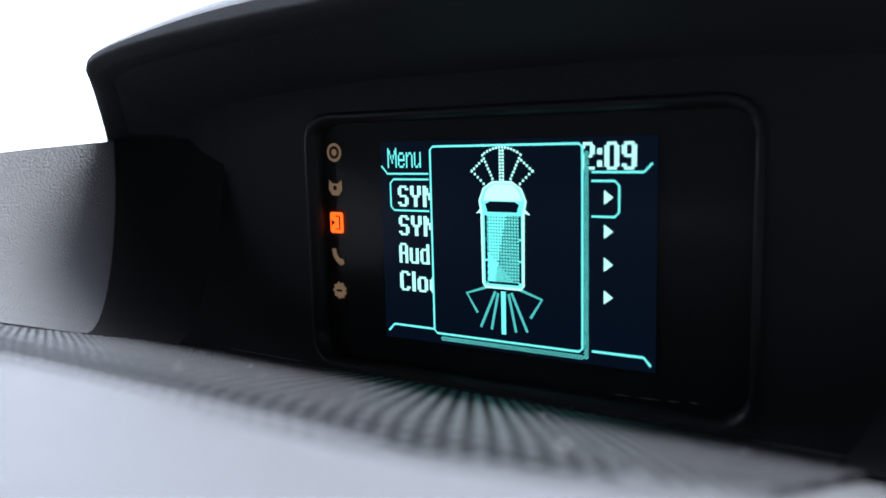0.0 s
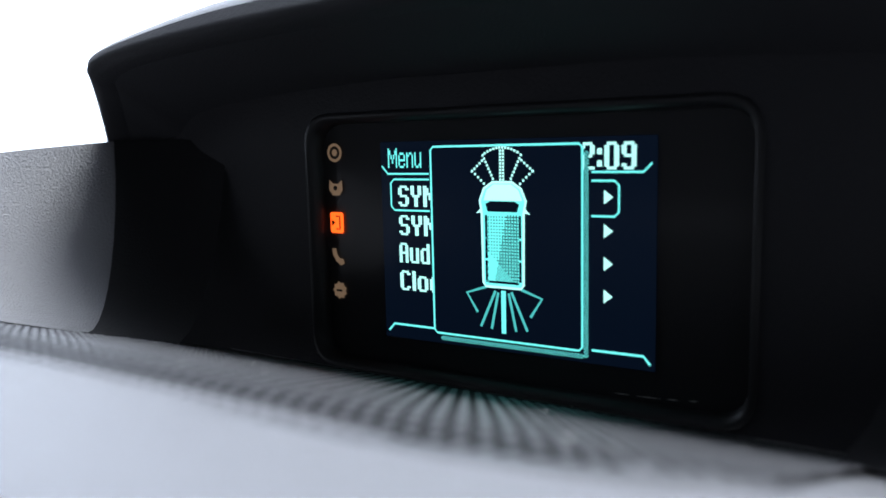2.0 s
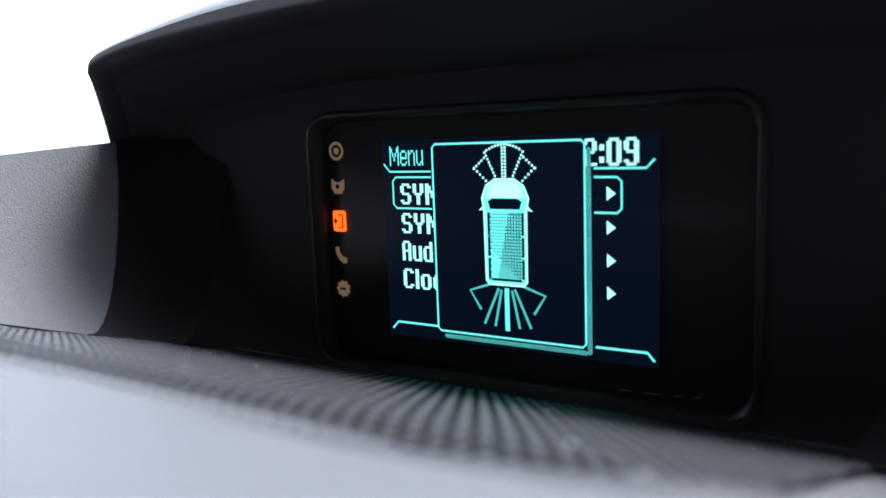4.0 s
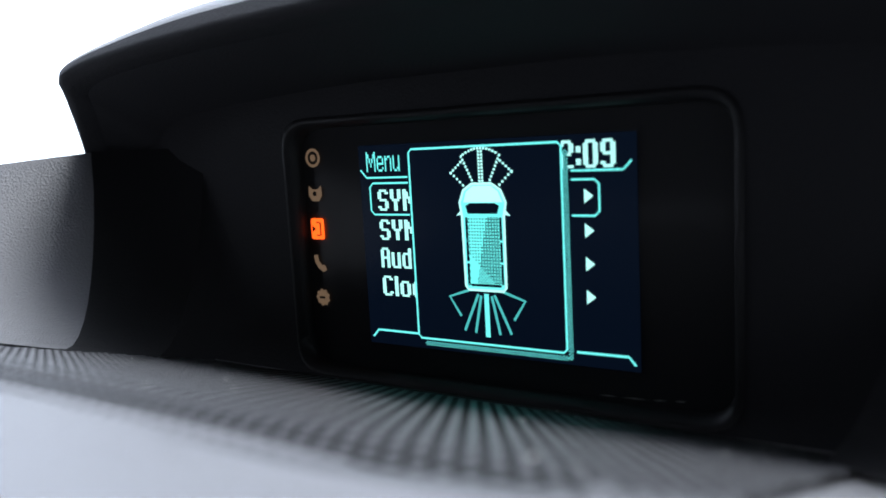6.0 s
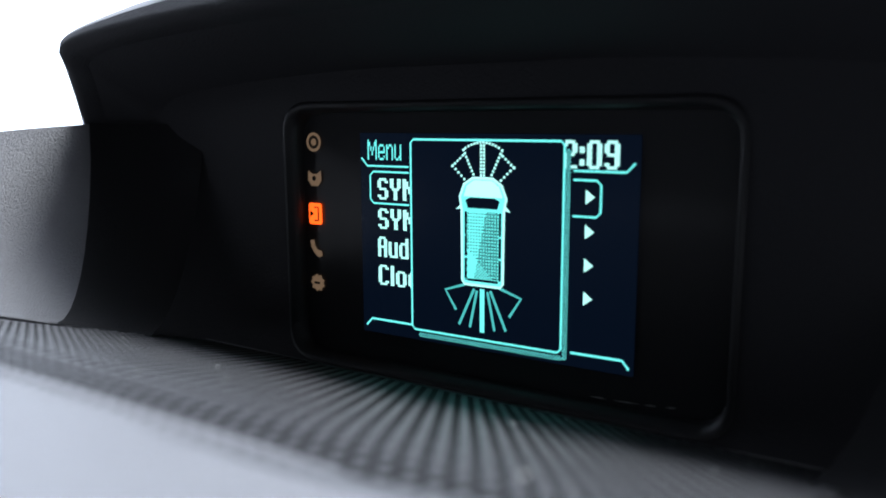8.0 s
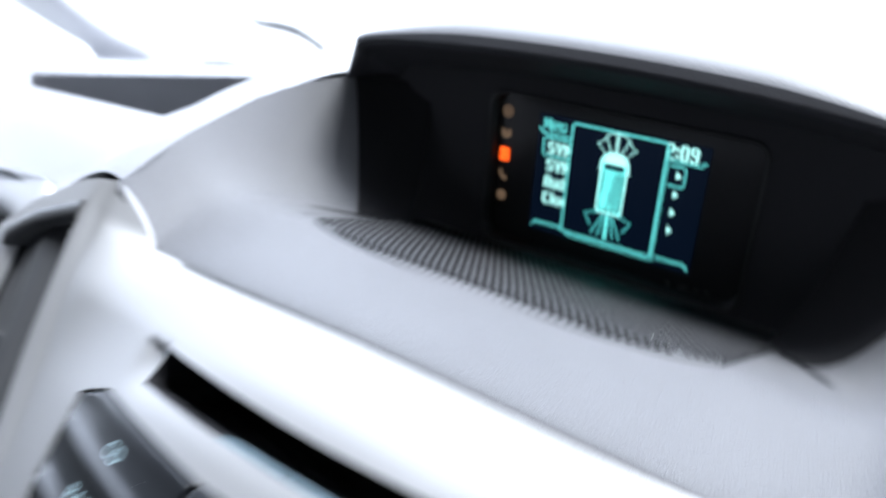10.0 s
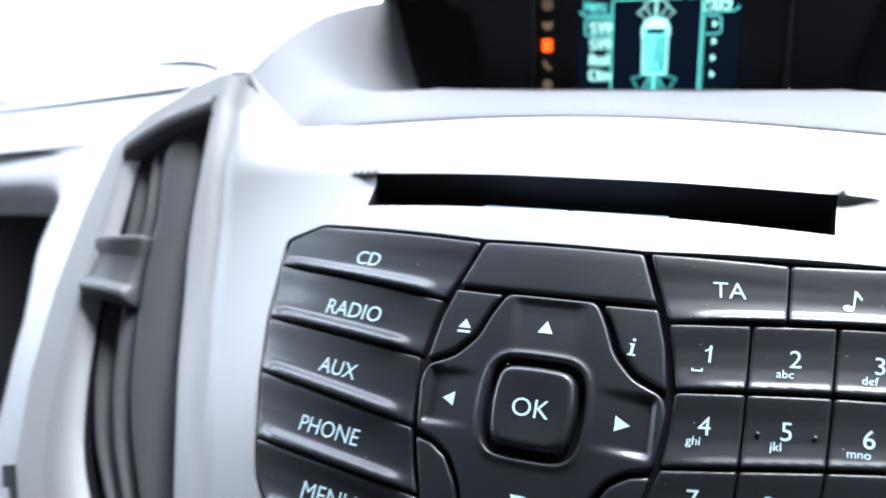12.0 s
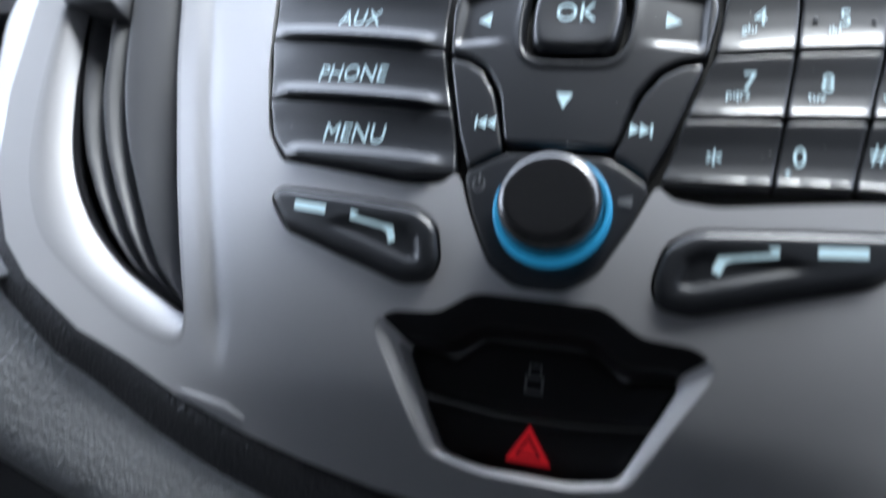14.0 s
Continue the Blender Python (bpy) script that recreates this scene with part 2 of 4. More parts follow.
# ---- the console's silver fascia
def face(x, z):
    """How far the fascia lies inwards."""
    x, z = np.asarray(x, float), np.asarray(z, float)
    bow = 0.00142 * x * x + 0.001 * z * z + 0.0015 * np.maximum(-50 - z, 0) ** 2 + 0.008 * np.maximum(-103 - z, 0) ** 2 + 0.07 * np.maximum(z - 50, 0)
    flank = 27.8 - 0.046 * z
    k = 12.0
    h = np.clip(0.5 + 0.5 * (flank - bow) / k, 0, 1)
    y = flank * (1 - h) + bow * h - k * h * (1 - h)
    w = np.clip((z - 84) / 29.5, 0, 1.1) ** 1.7 * sm(-168, -122, x) * sm(168, 122, x)
    return y * (1 - w) + (23.2 + 15.4 * (x / 134) ** 2) * w


FOLD_Z, FOLD_X = [-110, -85, -67, -20, 27, 79, 120], [-95, -101.5, -107.5, -125, -141, -154.5, -163]


def slot_top(x):
    return 80.6 + 2.6 * np.minimum(1, abs(x) / 79.5) ** 1.6


def fascia_depth(x, z, d):
    y = face(x, z)
    f = x - np.interp(z, FOLD_Z, FOLD_X)
    y = y + 1.9 * np.exp(-(f / 3.0) ** 2) * sm(-108, -90, z)
    scoop = sm(62, 78, z) * sm(92, 80, abs(x)) * (z < slot_top(x) - 0.25)
    return y + 2.5 * scoop


KEYPAD = [(-111, 54), (-95, 60.3), (-26, 54.2), (26, 54.2), (95, 60.3), (111, 54), (108, 20), (101, -10), (93, -34), (85, -43.5), (41, -51.5),
          (30, -51), (26, -47), (21, -59), (14, -72), (6, -77), (-6, -77), (-14, -72), (-21, -59), (-26, -47), (-30, -51), (-41, -51.5), (-85, -43.5), (-93, -34), (-101, -10), (-108, 20)]
KEYPAD = rounded(KEYPAD, 3)
LOW_KEY = [(-86.5, -55), (-83, -51.3), (-35.5, -57.5), (-29, -62), (-26.5, -72), (-29, -78), (-37, -79), (-78, -65.4)]
LOW_KEY = rounded(LOW_KEY, 3)
LOW_KEY_B = [(-x, z) for x, z in LOW_KEY[::-1]]
SLOT = [(x, 67.0 + 1.4 * (abs(x) / 79) ** 1.6) for x in np.linspace(-79, 79, 13).tolist()] + [(x, slot_top(x)) for x in np.linspace(79.5, -79.5, 13).tolist()]
POCKET = rounded([(-44.5, -90), (-39.5, -85.5), (-26, -85), (-16.5, -79), (16.5, -79), (26, -85), (39.5, -85.5), (44.5, -90), (26.5, -119.5), (12, -122.5), (-12, -122.5), (-26.5, -119.5)], 3)
VENT_IN = [(-173, 117), (-170, 90), (-164, 51), (-157, 25), (-150, 0), (-134, -43), (-120, -79), (-113, -92),
           (-131, -84), (-149, -76), (-165, -64), (-177, -51), (-187, -34), (-195, -8), (-201, 24), (-204, 66), (-206, 95), (-192, 107)]
VENT_OUT = [(-170, 120.5), (-165.5, 90), (-159.5, 51), (-152.5, 25), (-145.5, 0), (-129.5, -43), (-115.5, -80), (-109, -103),
            (-134, -98), (-161, -84), (-183, -71), (-197, -50), (-204, -26), (-208, 0), (-210, 26), (-211, 66), (-211, 96), (-194, 110)]
VENT_IN, VENT_OUT = rounded(VENT_IN, 11, 4), rounded(VENT_OUT, 11, 4)
OUTLINE = [(-60, 113.4), (-134, 113.2), (-159, 134), (-178, 128), (-205, 110), (-219, 94), (-222, 60), (-223, 23), (-220, -14), (-212, -48), (-197, -73), (-183, -85),
           (-155, -100), (-133, -107), (-109, -116), (-84, -123), (-62, -127.5), (-40, -131), (0, -134)]
OUTLINE = OUTLINE + [(-x, z) for x, z in OUTLINE[-2::-1]]

fascia = thing("console_fascia", "satin silver plastic fascia of a van's centre console", "dashboard")
relief("silver_panel", OUTLINE, 3.0, fascia_depth, SILVER, fascia, "", [KEYPAD, LOW_KEY, LOW_KEY_B, SLOT, POCKET, VENT_OUT], 14.0,
       lines=[((-92, 82.8), (-80, 82.8)), ((-92, 83.05), (-80, 83.05)), ((80, 82.8), (92, 82.8)), ((80, 83.05), (92, 83.05))])
TAB = rounded([(-111.5, -112.4), (-91, -114.8), (-83, -118.8), (-84.5, -121.6), (-97, -119.6), (-109, -115.6)], 1.6)
relief("clip_cover", TAB, 1.2, lambda x, z, d: face(x, z) + 0.5 - 0.9 * np.clip(d / 1.6, 0, 1) ** 0.6, SILVER, fascia, "small raised clip cover", (), 2.0, rings=(0.3, 0.8, 1.4))
# the dark well behind the keys
relief("key_well", KEYPAD, 6.0, lambda x, z, d: face(x, z) + 4.0, GROOVE, fascia, "black recess behind the keys")


# disc slot: a dark box with a silver brow above
slot = thing("disc_slot", "dark disc slot recessed in the silver fascia", "disc slot")
l = dense([(x * 0.9985, z - 0.12 if z > 75 else z + 0.12) for x, z in SLOT], 4)
X, Z = np.array(l).T
Y = fascia_depth(X, Z, 0)
strip("slot_wall", list(zip(X, Y + 0.3, Z)), list(zip(X, Y + 45, Z)), LINER, slot)
for x0, x1 in ((-30, -1.2), (0.4, 31)):
    yf = float(face((x0 + x1) / 2, 69))
    box("slot_guide", x0, x1, yf + 1.3, yf + 9, 67.3, 68.05, GUIDE, slot, "glossy pale blue guide on the slot's floor", CONSOLE, 0.2)
relief("slot_back", SLOT, 10, lambda x, z, d: face(x, z) + 46, BLACK, slot)

# ---- the radio's control panel
radio = thing("radio_control_panel", "black radio control panel with lit keys in the silver fascia", "radio")


EDGE = (0.12, 0.35, 0.7, 1.05)


def edge(d, r):
    t = np.clip(d / r, 0, 1)
    return np.sqrt(np.maximum(0, 1 - (1 - t) ** 2))


def key_surface(low, top, fade, high=1.7, ridge=2.1, wide=0.27):
    """low, top: two points each, of the key's lower and upper line; fade: the x range over which the ridge dies away."""
    def depth(x, z, d):
        zl = np.interp(x, [low[0][0], low[1][0]], [low[0][1], low[1][1]])
        zt = np.interp(x, [top[0][0], top[1][0]], [top[0][1], top[1][1]])
        v = (z - zl) / np.maximum(zt - zl, 1)
        r = sm(wide, wide / 3, v) * sm(fade[0], fade[1], x) * sm(fade[3], fade[2], x)
        hollow = 0.8 * sm(0.05, 0.4, v) * sm(1.0, 0.55, v)
        return face(x, z) + 1.5 - (high - hollow) * edge(d, 1.0) - ridge * r * edge(d, 1.1)
    return depth


def front(surface, off=0.26):
    return lambda x, z: surface(np.asarray(x), np.asarray(z), np.full(np.shape(x), 9.0)) - off


def inset(poly, k=0.22):
    cx, cz = np.mean(np.array(poly), 0)
    out = []
    n = len(poly)
    for i in range(n):
        p, a, b = Vector(poly[i]), Vector(poly[i - 1]), Vector(poly[(i + 1) % n])
        t = (b - a).normalized()
        nrm = Vector((-t.y, t.x))
        if nrm.dot(Vector((cx, cz)) - p) < 0:
            nrm = -nrm
        q = p + nrm * k
        out.append((q.x, q.y))
    return out


ROW_OUT = [(109.5, 58), (109, 43), (107, 22), (103, 2), (96.5, -21), (87, -42)]
ROW_IN = [(27, 53.3), (35.2, 31.5), (38.6, 12), (36.6, -10), (30.6, -29.5), (26.2, -48)]
WORDS = [("CD", -69, 45.5, 5.2), ("RADIO", -69, 25.8, 5.5), ("AUX", -69, 5.3, 5.2), ("PHONE", -66.5, -15, 5.25), ("MENU", -61, -35.3, 5.45)]


def row_z(i, x):
    return float(np.interp(x, [ROW_IN[i][0], ROW_OUT[i][0]], [ROW_IN[i][1], ROW_OUT[i][1]]))


for i, (word, wx, wz, high) in enumerate(WORDS):
    a, b, c, d = ROW_OUT[i], ROW_IN[i], ROW_IN[i + 1], ROW_OUT[i + 1]
    poly = [(-a[0], a[1]), (-b[0], b[1]), (-(b[0] + c[0]) / 2 - (0.6 if 0 < i < 4 else -0.4), (b[1] + c[1]) / 2), (-c[0], c[1])]
    if i == 4:
        poly += [(-40, -50.3), (-84, -42.6), (-92, -34)]
    else:
        poly += [(-d[0], d[1])]
    if i == 0:
        poly[0:1] = [(-109.3, 53.5), (-94.5, 59.4)]
    poly = rounded(inset(poly), 1.2, 3)
    s = key_surface([(-d[0], d[1]), (-c[0], c[1])], [(-a[0], a[1]), (-b[0], b[1])], (-d[0] + 1, -d[0] + 9, -c[0] - 12, -c[0] - 2))
    k = relief("key", poly, 0.8, s, KEY, radio, "black key lettered " + word, (), 4, rings=EDGE)
    turn = math.degrees(math.atan2(c[1] - d[1], d[0] - c[0]))
    lettering(word, wx, wz, high, front(s), PRINT, k, turn * 0.6 - 1)

# number keys: three slanting columns
COLS = [lambda z: float(np.interp(z, [-48, -29, -10, 12, 31, 53], [26.2, 30.6, 36.6, 38.6, 35.2, 27])),
        lambda z: float(np.interp(z, [-45, -25, -3, 34], [53, 55, 57, 57.5])),
        lambda z: float(np.interp(z, [-43, -22, 0, 36], [71.5, 75, 78.5, 80])),
        lambda z: float(np.interp(z, [-42, -21, 2, 22, 43, 58], [87, 96.5, 103, 107, 109, 109.5]))]
NUMBERS = [["1", "2", "3"], ["4", "5", "6"], ["7", "8", "9"], ["*", "0", "#"]]
SMALL = [["", "abc", "def"], ["ghi", "jkl", "mno"], ["pqrs", "tuv", "wxyz"], ["", "+", ""]]
PLACES = {"1": (47.0, 23.4), "2": (69.4, 25.8), "3": (91, 28), "4": (47.2, 2.9), "5": (68, 5.2), "6": (88.5, 7.2), "7": (45.8, -17), "8": (64.5, -15), "9": (83.4, -12.6),
          "*": (38.8, -39), "0": (58.8, -36.4), "#": (77, -33)}


def number_key(i, xl, xr):
    """A key of row i between two column lines."""
    zs = [row_z(i, xl(0)), row_z(i, xr(0)), row_z(i + 1, xr(0)), row_z(i + 1, xl(0))]
    pts = []
    for col, z0, z1 in ((xl, zs[3], zs[0]), (xr, zs[1], zs[2])):
        for t in (0, 0.5, 1):
            z = z0 + (z1 - z0) * t
            pts.append((col(z), z))
    return pts


right_keys = []
for i in range(4):
    for j in range(3):
        p = number_key(i + 1, COLS[j], COLS[j + 1])
        if i == 3:
            p = [(x, max(z, -43.5 - (85 - x) * 0.18)) for x, z in p]
            if j == 2:
                p[-1] = (85, -42.5)
        right_keys.append((NUMBERS[i][j], SMALL[i][j], i + 1, rounded(inset(p), 0.9, 2)))
for word, small, i, poly in right_keys:
    lo, hi = [(ROW_IN[i + 1]), (ROW_OUT[i + 1])], [(ROW_IN[i]), (ROW_OUT[i])]
    s = key_surface(lo, hi, (lo[0][0] - 2, lo[0][0] + 14, 200, 210), 1.7, 0.6, 0.17)
    k = relief("key", poly, 0.8, s, KEY, radio, "black number key " + ("lettered " + word if word not in "*#" else "with a sign"), (), 4, rings=EDGE)
    x, z = PLACES[word]
    if word == "1":
        flat_shape("flag", [(x - 1.5, z + 1.9), (x + 0.5, z + 3.1), (x + 0.5, z + 2.5), (x - 1.5, z + 1.3)], front(s), PRINT, k)
    lettering(word, x, z + 0.9, 5.0 if word not in "*" else 4.2, front(s), PRINT, k, 6, None, 0.12)
    if small:
        lettering(small, x - 2.6, z - 4.0, 2.2, front(s, 0.65), PRINT, k, 6, None, 0.12, size=3.4)
    if word == "1":
        flat_shape("space_mark", [(42.4, 18.5), (45.4, 18.8), (45.4, 19.8), (45.0, 19.75), (45.0, 19.2), (42.8, 19), (42.8, 19.5), (42.4, 19.45)], front(s, 0.5), PRINT, k)
    if word == "5":
        for dx in (-7.2, 7.2):
            X, Z = x + dx, z - 0.2 + dx * 0.12
            y = float(front(s, 0)(np.array([X]), np.array([Z]))[0])
            loftpts = [[(X + 0.8 * math.cos(a) * math.cos(e), y + 0.2 - 1.0 * math.sin(e), Z + 0.8 * math.sin(a) * math.cos(e)) for a in np.linspace(0, 2 * math.pi, 13)] for e in np.linspace(0, 1.55, 5)]
            loft("pip", loftpts, KEY, k, "raised locating pip", CONSOLE)
top_keys = [("TA", 50.7, 44.6, COLS[0], lambda z: 66.8), ("note", 85, 46.7, lambda z: 66.8, COLS[3])]
for word, x, z, xl, xr in top_keys:
    p = number_key(0, xl, xr)
    if word == "note":
        p[3:4] = [(94.5, 59.4), (109.3, 53.5)]
    s = key_surface([ROW_IN[1], ROW_OUT[1]], [ROW_IN[0], ROW_OUT[0]], (36, 52, 98, 106), 1.7, 1.1, 0.2)
    k = relief("key", rounded(inset(p), 0.9, 2), 0.8, s, KEY, radio, "black key lettered TA" if word == "TA" else "black key with a music note", (), 4, rings=EDGE)
    if word == "TA":
        lettering("TA", x, z, 5.0, front(s), PRINT, k, 5)
    else:
        flat_shape("note_sign", [(x - 2.4 + 1.5 * math.cos(a), z - 2.2 + 1.1 * math.sin(a)) for a in np.linspace(0, 2 * math.pi, 12)[:-1]], front(s), PRINT, k)
        flat_shape("note_stem", [(x - 1.3, z - 2), (x - 0.8, z - 2), (x - 0.3, z + 2.2), (x + 1.2, z + 0.8), (x + 1.3, z + 1.6), (x - 0.2, z + 3.6), (x - 0.8, z + 3.6)], front(s), PRINT, k)

# middle block: blank key, eject, info, direction pad, OK, skip keys
MID_Z, MID_X = [-48, -35, -12, 8, 25, 53.5], [25.2, 28.4, 35.2, 37.6, 34.9, 26.3]


def mid_x(z):
    return float(np.interp(z, MID_Z, MID_X))


def plain(high, r):
    return lambda x, z, d: face(x, z) + 1.5 - high * edge(d, r)


s_plain = plain(1.7, 1.0)
relief("blank_key", rounded(inset([(-25.5, 53.5), (25.5, 53.5), (mid_x(37), 37), (14, 36.3), (-14, 36.3), (-mid_x(37), 37)]), 1.2, 3), 0.9, s_plain, KEY, radio, "blank black key", (), 4, rings=EDGE)
PAD = [(-14, 35.5), (14, 35.5), (17.5, 29), (21, 20), (27, 13.5), (35.8, 10), (37.2, 5), (35, -11), (29, -12.2), (23, -16), (18, -24), (14.5, -39), (-14.5, -39), (-18, -24), (-23, -16), (-29, -12.2),
       (-35, -11), (-37.2, 5), (-35.8, 10), (-27, 13.5), (-21, 20), (-17.5, 29)]
PAD = rounded(PAD, 2.5, 3)
OK_HOLE = rounded([(-13.4, 14.6), (0, 15.2), (13.4, 14.6), (14.8, 0.7), (13.1, -13.2), (0, -13.8), (-13.1, -13.2), (-14.8, 0.7)], 6.5)


def pad_surface(x, z, d):
    """A raised cross with a sunken face at the end of each arm and a collar round the middle key."""
    rx, rz = abs(x), z - 0.5
    collar = 0.6 * np.exp(-((gap(OK_HOLE, x, z) - 1.4) / 1.0) ** 2)
    arm = 1.7 * (np.clip((rx - 17) / 14, 0, 1) * sm(34.8, 32.6, rx) * sm(9.5, 6.5, abs(rz)) + 0.55 * np.clip((rz - 16) / 13, 0, 1) * sm(34.0, 31.6, rz) * sm(12, 8, rx))
    return face(x, z) + 1.5 - (2.2 - arm) * edge(d, 1.1) - collar * edge(d, 0.9)


pad = relief("direction_pad", PAD, 0.7, pad_surface, KEY, radio, "black four-way direction pad", [OK_HOLE], 4, rings=EDGE + (1.4, 1.9))
for name, pts in (("arrow_up", [(-2.4, 23.6), (2.2, 23.6), (0, 27.6)]), ("arrow_down", [(-2.4, -24), (2.2, -24), (0, -28.4)]),
                  ("arrow_left", [(-28.6, 0.2), (-24.6, 2.4), (-24.6, -2)]), ("arrow_right", [(27.8, 0.2), (23.6, 2.4), (23.6, -2)])):
    flat_shape("arrow_sign", pts, front(pad_surface, 0.25), PRINT, pad)
s_ok = lambda x, z, d: face(x, z) + 1.5 - (4.6 - 0.9 * np.exp(-((x / 9) ** 2 + (z / 9) ** 2))) * edge(d, 2.4)
ok = relief("ok_key", rounded([(-11.6, 12.6), (0, 13.2), (11.6, 12.6), (12.9, 0.7), (11.2, -11.4), (0, -12), (-11.2, -11.4), (-12.9, 0.7)], 5.0), 0.9, s_ok, KEY, radio, "black square key lettered OK", (), 4, rings=EDGE + (1.6, 2.2))
lettering("OK", 0, 0.3, 5.4, front(s_ok), PRINT, ok)
for side in (-1, 1):
    up = [(side * 15.5, 35.2), (side * mid_x(35.5), 35.8), (side * mid_x(25), 25), (side * 36.6, 11.2), (side * 28, 14.8), (side * 22.3, 21), (side * 18.8, 29.5)]
    k = relief("corner_key", rounded(inset(up), 1.0, 3), 1.0, s_plain, KEY, radio, "black key with an eject sign" if side < 0 else "black info key", (), 4, rings=EDGE)
    if side < 0:
        flat_shape("eject_sign", [(-28, 22.6), (-23.8, 22.6), (-25.9, 25.6)], front(s_plain), PRINT, k)
        flat_shape("eject_bar", [(-28, 21), (-23.8, 21), (-23.8, 21.8), (-28, 21.8)], front(s_plain), PRINT, k)
    else:
        lettering("i", 25.8, 22.9, 5.2, front(s_plain), PRINT, k, 0, 1.0, 0.12)
        flat_shape("serif", [(24.5, 20.2), (26.8, 20.2), (26.8, 20.8), (24.5, 20.8)], front(s_plain), PRINT, k)
        flat_shape("serif", [(24.9, 23.3), (25.6, 23.3), (25.6, 23.9), (24.9, 23.9)], front(s_plain), PRINT, k)
    dn = [(side * 35, -12.4), (side * mid_x(-35), -35), (side * 23.6, -46.5), (side * 14.2, -40.4), (side * 19.2, -24), (side * 23.8, -16.8), (side * 29, -13.4)]
    k = relief("skip_key", rounded(inset(dn), 1.0, 3), 1.0, s_plain, KEY, radio, "black skip-back key" if side < 0 else "black skip-forward key", (), 4, rings=EDGE)
    for dx in (-1.6, 1.0):
        flat_shape("skip_arrow", [(side * (20.2 + dx - 0.9), -31.3), (side * (20.2 + dx - 0.9), -34.7), (side * (20.2 + dx + 1.7), -33)] if side > 0 else
                   [(-(20.2 + dx - 0.9), -31.3), (-(20.2 + dx - 0.9), -34.7), (-(20.2 + dx + 1.7), -33)], front(s_plain), PRINT, k)
    flat_shape("skip_bar", [(side * 22.9, -31.3), (side * 23.5, -31.3), (side * 23.5, -34.7), (side * 22.9, -34.7)], front(s_plain), PRINT, k)

verts, faces = [], []
rng = random.Random(11)
for _ in range(70):
    x, z, r = rng.uniform(-100, 100), rng.uniform(-40, 54), rng.uniform(0.08, 0.2)
    lift = float(face(x, z)) - (0.35 if abs(x) > 38 else 0.9)
    o = len(verts)
    verts += [(x + r * math.cos(a) * rng.uniform(0.5, 1.2), lift, z + r * math.sin(a) * rng.uniform(0.5, 1.2)) for a in np.arange(5) * 1.2566]
    faces.append((o, o + 1, o + 2, o + 3, o + 4))
tagged(mesh_object("dust", verts, faces, DUST_GLINT, radio, "pale specks of dust on the keys", CONSOLE, True), kind="stuff")

# knob plate, ring and knob
PLATE = rounded([(-24.5, -47.3), (-13.5, -41), (13.5, -41), (24.5, -47.3), (20.6, -58.5), (13.6, -71.4), (5.8, -76.3), (-5.8, -76.3), (-13.6, -71.4), (-20.6, -58.5)], 2.5, 4)
s_plate = plain(1.2, 1.2)
plate = relief("knob_plate", PLATE, 1.6, s_plate, KEY, radio, "black plate round the volume knob", (), 4, rings=EDGE)
flat_shape("power_sign", [(-19.6 + 1.9 * math.cos(a), -50.5 + 1.9 * math.sin(a)) for a in np.linspace(2.2, 7.2, 14)] + [(-19.6 + 1.4 * math.cos(a), -50.5 + 1.4 * math.sin(a)) for a in np.linspace(7.2, 2.2, 14)], front(s_plate), GREYPRINT, plate)
flat_shape("power_bar", [(-19.9, -50), (-19.3, -50), (-19.3, -47.6), (-19.9, -47.6)], front(s_plate), GREYPRINT, plate)
flat_shape("mute_sign", [(17, -52), (20.5, -51), (20.5, -53.5), (17, -53)], front(s_plate), GREYPRINT, plate)
KX, KZ = 0.8, -56.3


def turned(name, profile, mat, parent, label="", cx=KX, cz=KZ, base=0.0, n=56):
    """A round part: profile rows are radius, height above the plate."""
    rows = [[(cx + r * math.cos(a), base - h, cz + r * math.sin(a)) for a in np.linspace(0, 2 * math.pi, n + 1)] for r, h in profile]
    return loft(name, rows, mat, parent, label, CONSOLE)


turned("ring", [(15.3, -1), (15.1, 1.2), (14.7, 1.6), (14.1, 1.6), (13.7, 1.0), (13.5, 0)], BLUE, radio, "glowing blue ring round the knob", base=3.0)
knob = turned("knob", [(13.3, -1), (13.15, 5.6), (12.95, 6.6), (12.5, 7.6), (11.9, 8.4), (11.2, 8.9), (10.6, 9.1), (10.2, 9.15), (9.6, 9.15), (4, 9.1), (0, 9.1)], CAP, radio, "black round volume knob", base=3.0)

# the two phone keys below
for side, poly in ((-1, LOW_KEY), (1, LOW_KEY_B)):
    s_low = lambda x, z, d: face(x, z) + 1.0 - 2.8 * edge(d, 2.6) + 1.1 * sm(4.5, 7, d) * sm(-61 + 0 * x, -64, z + 0.17 * (abs(x) - 55))
    k = tagged(relief("rocker_key", inset(poly, 0.7), 0.9, s_low, KEY, None, "", (), 4, rings=EDGE + (1.6, 2.3)), "black slanted call key with pale blue marks", "key", "call keys")
    relief("key_recess", inset(poly, -0.3), 3, lambda x, z, d: face(x, z) + 4.0, GROOVE, k)
    f = front(s_low, 0.3)
    q = lambda pts: [(side * -x, z) for x, z in pts]
    flat_shape("call_mark", q([(-75.2, -57), (-64, -58.6), (-64, -61), (-75.2, -59.4)]), f, PRINT, k)
    flat_shape("call_mark", q([(-55.6, -59.8), (-44.5, -61.8), (-42.2, -63), (-40.6, -67.4), (-42.6, -68.2), (-43.8, -65.2), (-45.4, -64.2), (-55.6, -62.2)]), f, PRINT, k)

